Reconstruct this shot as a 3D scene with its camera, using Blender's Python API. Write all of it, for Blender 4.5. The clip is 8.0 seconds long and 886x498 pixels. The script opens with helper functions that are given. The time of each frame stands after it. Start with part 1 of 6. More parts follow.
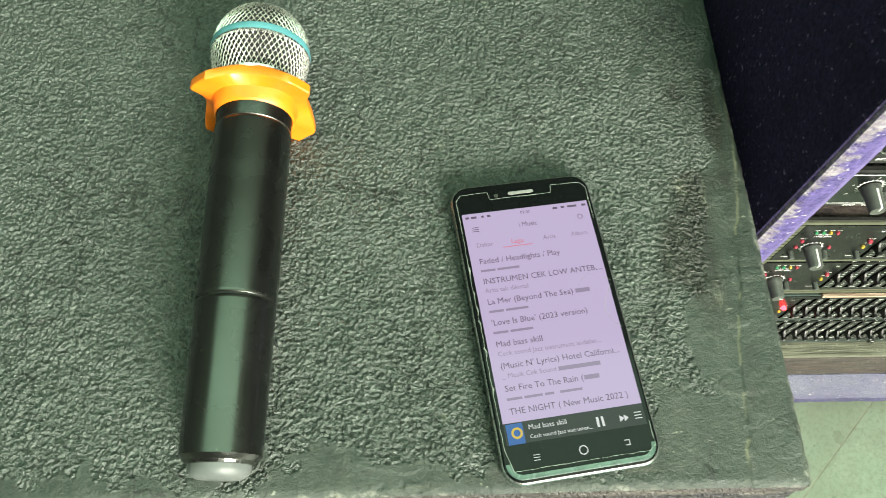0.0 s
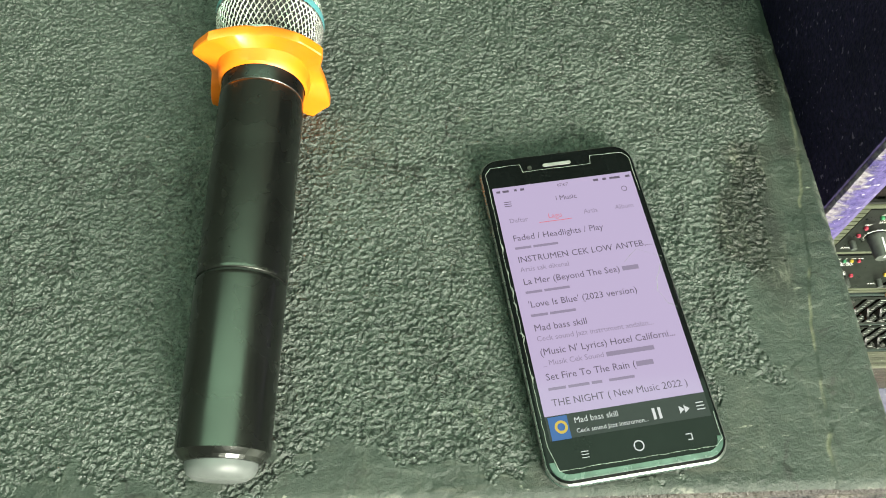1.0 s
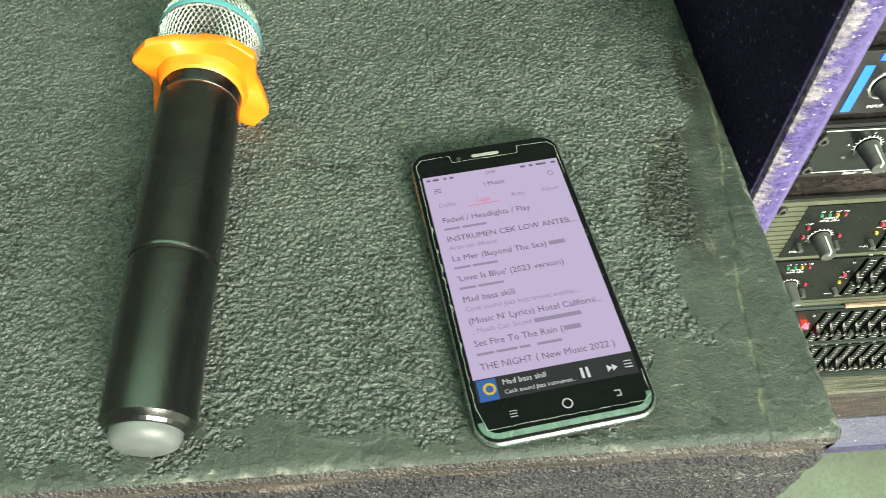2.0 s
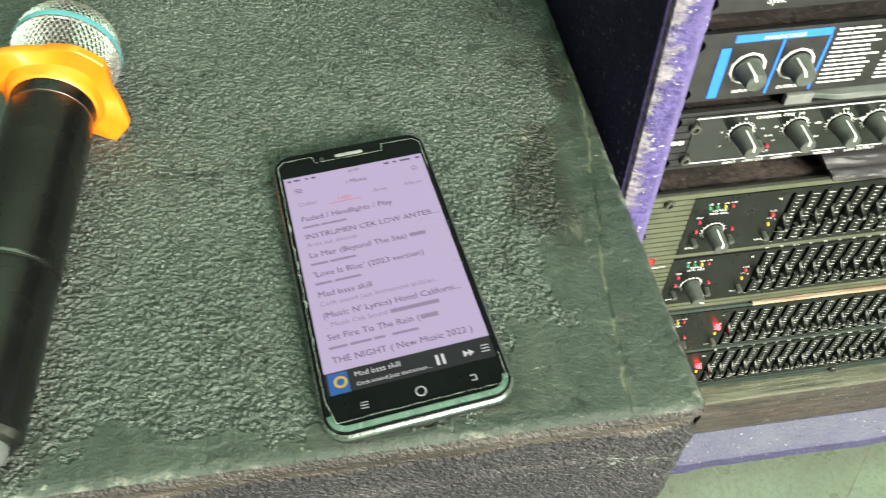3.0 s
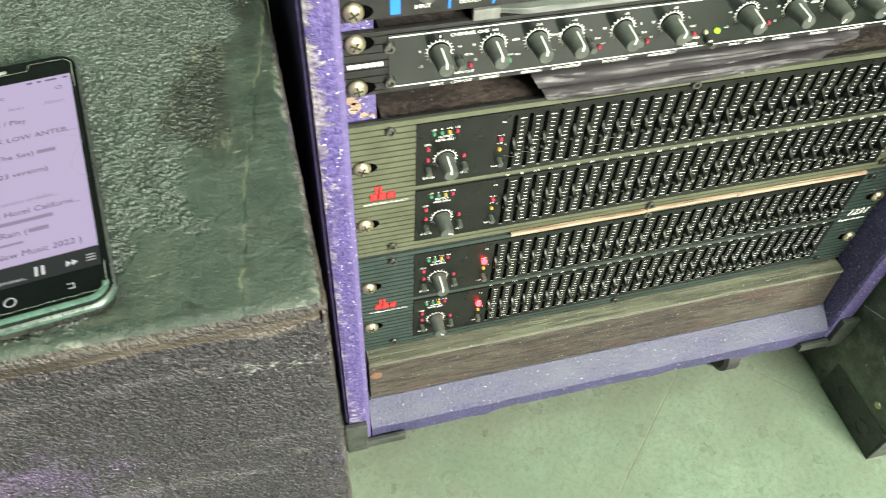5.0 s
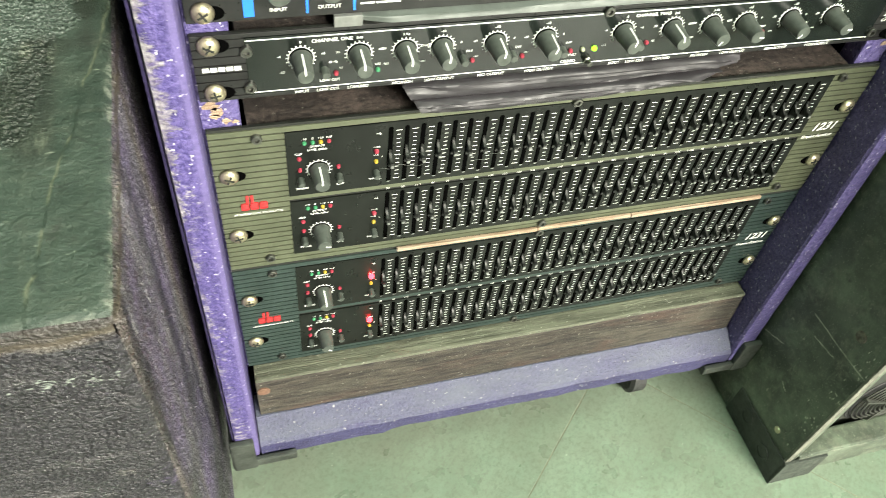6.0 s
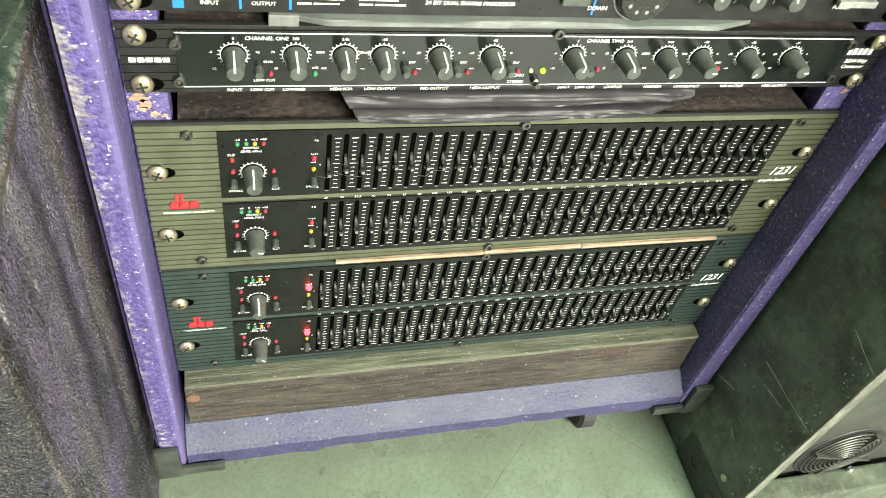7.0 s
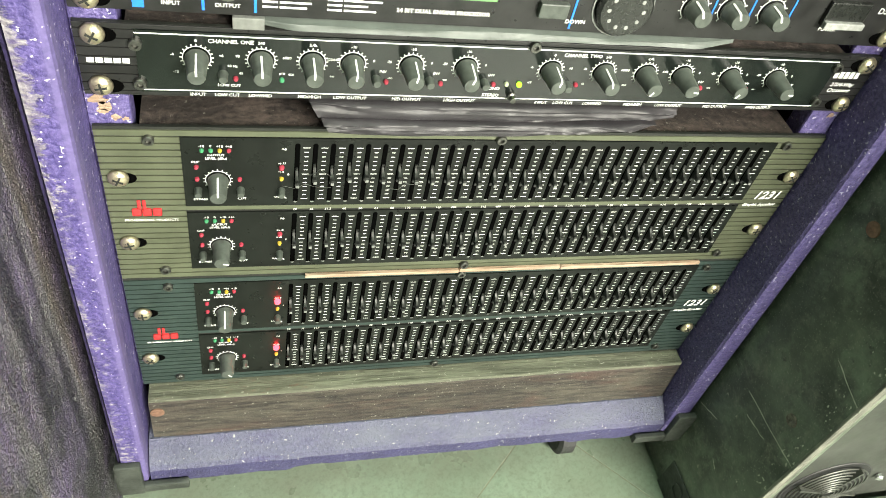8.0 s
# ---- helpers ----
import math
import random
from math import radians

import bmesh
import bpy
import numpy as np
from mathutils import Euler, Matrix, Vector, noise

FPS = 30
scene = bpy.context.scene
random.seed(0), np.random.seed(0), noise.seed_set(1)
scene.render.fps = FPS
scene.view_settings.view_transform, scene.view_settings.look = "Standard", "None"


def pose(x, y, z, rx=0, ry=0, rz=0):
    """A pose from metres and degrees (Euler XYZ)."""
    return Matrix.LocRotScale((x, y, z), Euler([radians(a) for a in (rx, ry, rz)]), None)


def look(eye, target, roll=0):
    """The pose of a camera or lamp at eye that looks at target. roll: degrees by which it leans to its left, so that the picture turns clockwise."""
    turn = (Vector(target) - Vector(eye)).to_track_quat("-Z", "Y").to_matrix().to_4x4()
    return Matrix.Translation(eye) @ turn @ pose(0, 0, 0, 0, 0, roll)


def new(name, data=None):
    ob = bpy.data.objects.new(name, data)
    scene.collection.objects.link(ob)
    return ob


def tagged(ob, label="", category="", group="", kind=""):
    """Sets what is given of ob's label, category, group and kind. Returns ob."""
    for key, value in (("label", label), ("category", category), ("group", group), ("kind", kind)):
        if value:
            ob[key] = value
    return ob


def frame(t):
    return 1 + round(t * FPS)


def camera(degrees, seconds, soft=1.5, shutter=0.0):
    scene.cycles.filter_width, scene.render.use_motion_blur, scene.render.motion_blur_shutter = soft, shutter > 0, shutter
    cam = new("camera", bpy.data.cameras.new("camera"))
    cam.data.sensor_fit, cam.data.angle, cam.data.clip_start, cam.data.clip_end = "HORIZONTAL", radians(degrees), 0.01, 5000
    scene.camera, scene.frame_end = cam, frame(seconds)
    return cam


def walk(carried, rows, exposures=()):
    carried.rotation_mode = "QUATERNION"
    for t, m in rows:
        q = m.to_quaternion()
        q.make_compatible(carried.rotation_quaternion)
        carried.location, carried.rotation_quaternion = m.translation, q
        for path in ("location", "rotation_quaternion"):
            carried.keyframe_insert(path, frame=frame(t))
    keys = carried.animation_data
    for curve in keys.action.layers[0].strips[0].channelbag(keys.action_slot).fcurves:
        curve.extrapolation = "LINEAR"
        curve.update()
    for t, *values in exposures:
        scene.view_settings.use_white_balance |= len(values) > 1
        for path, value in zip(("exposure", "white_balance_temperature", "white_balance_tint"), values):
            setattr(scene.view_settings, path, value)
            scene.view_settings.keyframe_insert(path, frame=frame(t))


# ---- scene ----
cam = camera(59.6, 8.0, soft=0.85, shutter=0.4)
PATH = [
    (0, (-0.236, -0.228, 0.882), (-0.098, 0.609, -0.93), 8.2),
    (0.5, (-0.239, -0.225, 0.856), (-0.135, 0.634, -0.948), 5.8),
    (1, (-0.235, -0.237, 0.832), (-0.163, 0.695, -0.936), 2.8),
    (1.2, (-0.232, -0.246, 0.829), (-0.176, 0.724, -0.919), 1.2),
    (2.3, (-0.193, -0.301, 0.804), (-0.103, 0.91, -0.785), -0.8),
    (2.5, (-0.185, -0.304, 0.8), (-0.076, 0.928, -0.771), -0.7),
    (3, (-0.158, -0.311, 0.789), (0.013, 0.942, -0.76), -0.4),
    (3.5, (-0.131, -0.325, 0.78), (0.104, 0.919, -0.769), 0.4),
    (4, (-0.104, -0.335, 0.773), (0.177, 0.892, -0.781), 1.0),
    (4.5, (-0.075, -0.344, 0.769), (0.242, 0.868, -0.79), 2.0),
    (5, (-0.043, -0.358, 0.764), (0.33, 0.831, -0.8), 3.8),
    (5.2, (-0.03, -0.363, 0.763), (0.357, 0.824, -0.799), 4.3),
    (6.3, (0.03, -0.364, 0.752), (0.523, 0.838, -0.768), 10.3),
    (6.5, (0.038, -0.365, 0.749), (0.53, 0.847, -0.764), 11.2),
    (7, (0.056, -0.365, 0.747), (0.558, 0.866, -0.747), 13.4),
    (7.5, (0.069, -0.365, 0.742), (0.582, 0.887, -0.731), 14.8),
    (8, (0.077, -0.36, 0.737), (0.586, 0.908, -0.724), 14.8),
]
walk(cam, [(t, look(eye, target, roll)) for t, eye, target, roll in PATH])

# ---- world and light ----
world = bpy.data.worlds.new("world")
scene.world = world
world.use_nodes = True
wn = world.node_tree
sky = wn.nodes.new("ShaderNodeTexSky")
sky.sky_type, sky.sun_disc = "NISHITA", False
sky.sun_elevation, sky.sun_rotation = radians(50), radians(160)
wn.links.new(sky.outputs[0], wn.nodes["Background"].inputs[0])
wn.nodes["Background"].inputs[1].default_value = 0.1


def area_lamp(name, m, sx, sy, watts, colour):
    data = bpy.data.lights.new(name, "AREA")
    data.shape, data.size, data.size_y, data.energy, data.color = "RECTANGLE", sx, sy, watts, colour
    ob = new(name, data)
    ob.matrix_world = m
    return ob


area_lamp("window_daylight", look((1.35, -2.93, 1.85), (1.35, 0, 1.85)), 1.9, 1.4, 670, (1.0, 0.975, 0.84))
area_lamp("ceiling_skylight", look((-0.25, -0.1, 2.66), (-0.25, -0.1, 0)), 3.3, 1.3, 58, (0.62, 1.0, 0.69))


# ---- materials ----
def mat(name):
    m = bpy.data.materials.new(name)
    m.use_nodes = True
    nt = m.node_tree
    return m, nt, nt.nodes["Principled BSDF"]


def node(nt, kind, **inputs):
    n = nt.nodes.new(kind)
    for k, v in inputs.items():
        n.inputs[k.replace("_", " ")].default_value = v
    return n


def obj_coord(nt):
    return nt.nodes.new("ShaderNodeTexCoord").outputs["Object"]


def noise_fac(nt, scale, detail=4.0, rough=0.55, stretch=None, vec=None):
    n = node(nt, "ShaderNodeTexNoise", Scale=scale, Detail=detail, Roughness=rough)
    v = vec or obj_coord(nt)
    if stretch:
        mp = nt.nodes.new("ShaderNodeMapping")
        mp.inputs["Scale"].default_value = stretch
        nt.links.new(v, mp.inputs[0])
        v = mp.outputs[0]
    nt.links.new(v, n.inputs["Vector"])
    return n.outputs["Fac"]


def ramp(nt, fac, stops):
    r = nt.nodes.new("ShaderNodeValToRGB")
    el = r.color_ramp.elements
    while len(el) < len(stops):
        el.new(0.5)
    for e, (p, c) in zip(el, stops):
        e.position = p
        e.color = (*c, 1) if len(c) == 3 else c
    nt.links.new(fac, r.inputs[0])
    return r.outputs[0]


def grey(v):
    return (v, v, v)


def mix(nt, fac, a, b):
    n = nt.nodes.new("ShaderNodeMix")
    n.data_type = "RGBA"
    for i, val in ((0, fac), (6, a), (7, b)):
        if isinstance(val, (int, float)):
            n.inputs[i].default_value = val
        elif isinstance(val, tuple):
            n.inputs[i].default_value = (*val, 1)
        else:
            nt.links.new(val, n.inputs[i])
    return n.outputs[2]


def arith(nt, op, a, b=None, clamp=False):
    n = nt.nodes.new("ShaderNodeMath")
    n.operation, n.use_clamp = op, clamp
    for i, val in enumerate((a, b)):
        if val is None:
            continue
        if isinstance(val, (int, float)):
            n.inputs[i].default_value = val
        else:
            nt.links.new(val, n.inputs[i])
    return n.outputs[0]


def bump(nt, bsdf, height, dist, strength=1.0):
    b = nt.nodes.new("ShaderNodeBump")
    b.inputs["Distance"].default_value, b.inputs["Strength"].default_value = dist, strength
    nt.links.new(height, b.inputs["Height"])
    nt.links.new(b.outputs[0], bsdf.inputs["Normal"])


def moved_coord(nt, d):
    """Object coordinates moved along by d, for a second pattern."""
    v = nt.nodes.new("ShaderNodeVectorMath")
    v.operation = "ADD"
    nt.links.new(obj_coord(nt), v.inputs[0])
    v.inputs[1].default_value = (d, d, d)
    return v.outputs[0]


def axis(nt, i):
    s = nt.nodes.new("ShaderNodeSeparateXYZ")
    nt.links.new(obj_coord(nt), s.inputs[0])
    return s.outputs[i]


def simple(name, c, rough=0.5, metal=0.0, vary=0.25, scale=60, bump_mm=0.0, coat=0.0, spec=0.5):
    """Painted, plastic or metal surface with cloudy variation and fine grain."""
    m, nt, b = mat(name)
    f = noise_fac(nt, scale, 5)
    lo, hi = tuple(v * (1 - vary) for v in c), tuple(min(1, v * (1 + vary)) for v in c)
    nt.links.new(ramp(nt, f, [(0.3, lo), (0.7, hi)]), b.inputs["Base Color"])
    r = ramp(nt, noise_fac(nt, scale * 3, 3), [(0.3, grey(max(0.02, rough * 0.8))), (0.7, grey(min(1, rough * 1.2)))])
    nt.links.new(r, b.inputs["Roughness"])
    b.inputs["Metallic"].default_value = metal
    b.inputs["Coat Weight"].default_value = coat
    b.inputs["Specular IOR Level"].default_value = spec
    if bump_mm:
        bump(nt, b, noise_fac(nt, scale * 8, 3), bump_mm / 1000)
    return m


def glow(name, c, strength, rough=0.08):
    m, nt, b = mat(name)
    b.inputs["Base Color"].default_value = (0.01, 0.01, 0.012, 1)
    b.inputs["Roughness"].default_value = rough
    b.inputs["Specular IOR Level"].default_value = 0.16
    b.inputs["Emission Color"].default_value = (*c, 1)
    b.inputs["Emission Strength"].default_value = strength
    return m


def cabinet_paint(name, dark, light, worn, scuff, top=False, purple=False, edge=None, streaks=False, grain=400):
    """Thick stippled paint over plywood with smooth worn borders and dusty scuffs."""
    m, nt, b = mat(name)
    blobs = noise_fac(nt, grain, 3, 0.6)
    clouds = noise_fac(nt, 9, 4)
    c = mix(nt, ramp(nt, blobs, [(0.35, grey(0)), (0.75, grey(1))]), dark, light)
    c = mix(nt, ramp(nt, clouds, [(0.35, grey(0)), (0.75, grey(0.45))]), c, worn)
    spots = ramp(nt, noise_fac(nt, 55, 5, 0.65), [(0.68, grey(0)), (0.74, grey(0.8))])
    c = mix(nt, spots, c, scuff)
    dust = ramp(nt, noise_fac(nt, 700, 2), [(0.73, grey(0)), (0.78, grey(0.6))])
    c = mix(nt, dust, c, (0.35, 0.36, 0.33))
    rough = ramp(nt, noise_fac(nt, 40, 4), [(0.3, grey(0.30)), (0.7, grey(0.50))])
    height = arith(nt, "ADD", blobs, arith(nt, "MULTIPLY", noise_fac(nt, 1300, 3), 0.14))
    for scale, gain in ((520, -0.6), (950, -0.18)):
        cell = nt.nodes.new("ShaderNodeTexVoronoi")
        cell.inputs["Scale"].default_value = scale
        wob = node(nt, "ShaderNodeTexNoise", Scale=500.0, Detail=2.0)
        nt.links.new(obj_coord(nt), wob.inputs["Vector"])
        wsc = nt.nodes.new("ShaderNodeVectorMath")
        wsc.operation = "SCALE"
        wsc.inputs["Scale"].default_value = 0.0022
        nt.links.new(wob.outputs["Color"], wsc.inputs[0])
        wad = nt.nodes.new("ShaderNodeVectorMath")
        wad.operation = "ADD"
        nt.links.new(obj_coord(nt), wad.inputs[0])
        nt.links.new(wsc.outputs[0], wad.inputs[1])
        nt.links.new(wad.outputs[0], cell.inputs["Vector"])
        height = arith(nt, "ADD", height, arith(nt, "MULTIPLY", cell.outputs["Distance"], gain))
    if top:
        at = nt.nodes.new("ShaderNodeAttribute")
        at.attribute_name = "wear"
        border = at.outputs["Fac"]
        at2 = nt.nodes.new("ShaderNodeAttribute")
        at2.attribute_name = "rubbed"
        rubbed = at2.outputs["Fac"]
        streak = noise_fac(nt, 200, 6, 0.7, (0.10, 1, 1))
        streak2 = noise_fac(nt, 200, 6, 0.7, (1, 0.10, 1))
        cloud = noise_fac(nt, 24, 5, 0.65)
        smooth = mix(nt, ramp(nt, cloud, [(0.35, grey(0)), (0.65, grey(1))]), (0.016, 0.025, 0.019), (0.037, 0.050, 0.040))
        broken = ramp(nt, noise_fac(nt, 30, 5, 0.6), [(0.45, grey(0)), (0.62, grey(1))])
        unbroken = arith(nt, "SUBTRACT", 1.0, broken)
        smooth = mix(nt, arith(nt, "MULTIPLY", broken, ramp(nt, streak, [(0.50, grey(0)), (0.70, grey(0.45))])), smooth, (0.085, 0.088, 0.066))
        smooth = mix(nt, arith(nt, "MULTIPLY", unbroken, ramp(nt, streak2, [(0.52, grey(0)), (0.70, grey(0.45))])), smooth, (0.080, 0.088, 0.067))
        smooth = mix(nt, ramp(nt, noise_fac(nt, 48, 6, 0.72), [(0.58, grey(0)), (0.66, grey(0.75))]), smooth, (0.013, 0.015, 0.012))
        smooth = mix(nt, ramp(nt, noise_fac(nt, 16, 6, 0.7), [(0.54, grey(0)), (0.66, grey(0.55))]), smooth, (0.056, 0.064, 0.051))
        smooth = mix(nt, ramp(nt, noise_fac(nt, 210, 4, 0.7, (0.5, 1, 1)), [(0.66, grey(0)), (0.72, grey(0.7))]), smooth, (0.26, 0.27, 0.22))
        c = mix(nt, border, c, smooth)
        # fine cracks in the paint near the worn side
        vor = nt.nodes.new("ShaderNodeTexVoronoi")
        vor.feature = "DISTANCE_TO_EDGE"
        vor.inputs["Scale"].default_value = 38
        vm = nt.nodes.new("ShaderNodeVectorMath")
        vm.operation = "ADD"
        wn_ = node(nt, "ShaderNodeTexNoise", Scale=60.0, Detail=4.0)
        nt.links.new(obj_coord(nt), wn_.inputs["Vector"])
        sc = nt.nodes.new("ShaderNodeVectorMath")
        sc.operation = "SCALE"
        sc.inputs["Scale"].default_value = 0.022
        nt.links.new(wn_.outputs["Color"], sc.inputs[0])
        nt.links.new(obj_coord(nt), vm.inputs[0])
        nt.links.new(sc.outputs[0], vm.inputs[1])
        nt.links.new(vm.outputs[0], vor.inputs["Vector"])
        line = ramp(nt, vor.outputs["Distance"], [(0.0, grey(1)), (0.035, grey(0))])
        some = ramp(nt, noise_fac(nt, 17, 3), [(0.52, grey(0)), (0.60, grey(1))])
        crack = arith(nt, "MULTIPLY", line, some)
        c = mix(nt, arith(nt, "MULTIPLY", crack, 0.85), c, (0.008, 0.010, 0.008))
        grime = ramp(nt, noise_fac(nt, 190, 6, 0.7, (1, 0.16, 1)), [(0.35, (0.009, 0.011, 0.009)), (0.55, (0.022, 0.025, 0.019)), (0.68, (0.10, 0.105, 0.080))])
        c = mix(nt, arith(nt, "MULTIPLY", rubbed, 0.85), c, grime)
        at3 = nt.nodes.new("ShaderNodeAttribute")
        at3.attribute_name = "scuffed"
        c = mix(nt, arith(nt, "MULTIPLY", at3.outputs["Fac"], ramp(nt, noise_fac(nt, 240, 6, 0.75), [(0.44, grey(0)), (0.56, grey(0.9))])), c, (0.135, 0.142, 0.118))
        at4 = nt.nodes.new("ShaderNodeAttribute")
        at4.attribute_name = "film"
        c = mix(nt, arith(nt, "MULTIPLY", at4.outputs["Fac"], 0.7), c, (0.17, 0.168, 0.115))
        rough = mix(nt, border, rough, ramp(nt, streak, [(0.3, grey(0.42)), (0.7, grey(0.65))]))
        keep = arith(nt, "SUBTRACT", 1.0, arith(nt, "MULTIPLY", border, 0.92))
        height = arith(nt, "ADD", arith(nt, "MULTIPLY", height, keep), arith(nt, "MULTIPLY", arith(nt, "ADD", arith(nt, "MULTIPLY", streak2, 0.3), noise_fac(nt, 110, 7, 0.75)), arith(nt, "MULTIPLY", border, 0.55)))
    if purple:
        pm = ramp(nt, arith(nt, "ADD", noise_fac(nt, 9, 5, 0.65), arith(nt, "MULTIPLY", arith(nt, "SUBTRACT", blobs, 0.5), 0.35)), [(0.42 if streaks else 0.53, grey(0)), (0.68, grey(0.8))])
        c = mix(nt, pm, c, (0.125, 0.085, 0.19))
    if edge is not None and not streaks:
        rub = noise_fac(nt, 62, 6, 0.7, (0.14, 1, 0.9))
        c = mix(nt, ramp(nt, rub, [(0.55, grey(0)), (0.68, grey(0.6))]), c, (0.090, 0.084, 0.088))
    if streaks:
        st = noise_fac(nt, 38, 7, 0.72, (1, 1, 0.10))
        c = mix(nt, ramp(nt, st, [(0.47, grey(0)), (0.62, grey(0.75))]), c, (0.150, 0.142, 0.146))
        st3 = noise_fac(nt, 46, 5, 0.65, (1, 1, 0.06))
        c = mix(nt, ramp(nt, st3, [(0.56, grey(0)), (0.64, grey(0.75))]), c, (0.080, 0.064, 0.054))
        st4 = noise_fac(nt, 34, 7, 0.7, (1, 1, 0.10), moved_coord(nt, 3.7))
        c = mix(nt, ramp(nt, st4, [(0.53, grey(0)), (0.63, grey(0.85))]), c, (0.007, 0.007, 0.008))
        st2 = noise_fac(nt, 130, 5, 0.7, (1, 1, 0.22))
        c = mix(nt, ramp(nt, st2, [(0.63, grey(0)), (0.68, grey(0.85))]), c, (0.33, 0.33, 0.32))
    if edge is not None:
        # bare wood where the top rim has been rubbed through
        run = noise_fac(nt, 30, 5, 0.7, (0.5, 0.5, 1.5))
        up = arith(nt, "MULTIPLY", arith(nt, "ADD", arith(nt, "SUBTRACT", axis(nt, 2), edge), arith(nt, "MULTIPLY", arith(nt, "SUBTRACT", run, 0.5), 0.022)), 160.0)
        band = ramp(nt, up, [(0.0, grey(0)), (0.5, grey(1)), (0.9, grey(1)), (1.0, grey(0.6))])
        bare = ramp(nt, noise_fac(nt, 120, 6, 0.7, (0.25, 0.25, 1.5)), [(0.3, (0.010, 0.008, 0.006)), (0.45, (0.034, 0.027, 0.022)), (0.60, (0.062, 0.052, 0.041)), (0.74, (0.18, 0.165, 0.13))])
        c = mix(nt, band, c, bare)
        height = arith(nt, "MULTIPLY", height, arith(nt, "SUBTRACT", 1.0, arith(nt, "MULTIPLY", band, 0.75)))
    nt.links.new(c, b.inputs["Base Color"])
    nt.links.new(rough, b.inputs["Roughness"])
    bump(nt, b, height, 0.0030, 1.0)
    return m


def speaker_paint(name, dark=(0.026, 0.032, 0.024), light=(0.098, 0.118, 0.086)):
    """Smooth worn black paint with dust, pale specks and rubbed patches."""
    m, nt, b = mat(name)
    c = mix(nt, ramp(nt, noise_fac(nt, 14, 6, 0.65), [(0.35, grey(0)), (0.7, grey(1))]), dark, light)
    c = mix(nt, ramp(nt, noise_fac(nt, 26, 7, 0.75), [(0.50, grey(0)), (0.66, grey(0.7))]), c, tuple(1.45 * v for v in light))
    c = mix(nt, ramp(nt, noise_fac(nt, 70, 6, 0.75), [(0.52, grey(0)), (0.70, grey(0.6))]), c, (0.17, 0.168, 0.130))
    c = mix(nt, ramp(nt, noise_fac(nt, 45, 7, 0.75), [(0.60, grey(0)), (0.68, grey(0.7))]), c, tuple(0.35 * v for v in dark))
    c = mix(nt, ramp(nt, noise_fac(nt, 110, 5, 0.75, (1, 1, 0.6)), [(0.66, grey(0)), (0.70, grey(0.8))]), c, (0.30, 0.29, 0.22))
    c = mix(nt, ramp(nt, noise_fac(nt, 620, 3), [(0.63, grey(0)), (0.67, grey(0.7))]), c, (0.24, 0.24, 0.20))
    nt.links.new(c, b.inputs["Base Color"])
    nt.links.new(ramp(nt, noise_fac(nt, 30, 5), [(0.3, grey(0.38)), (0.7, grey(0.6))]), b.inputs["Roughness"])
    bump(nt, b, arith(nt, "ADD", noise_fac(nt, 90, 5, 0.7), arith(nt, "MULTIPLY", noise_fac(nt, 600, 2), 0.2)), 0.0006, 0.8)
    return m


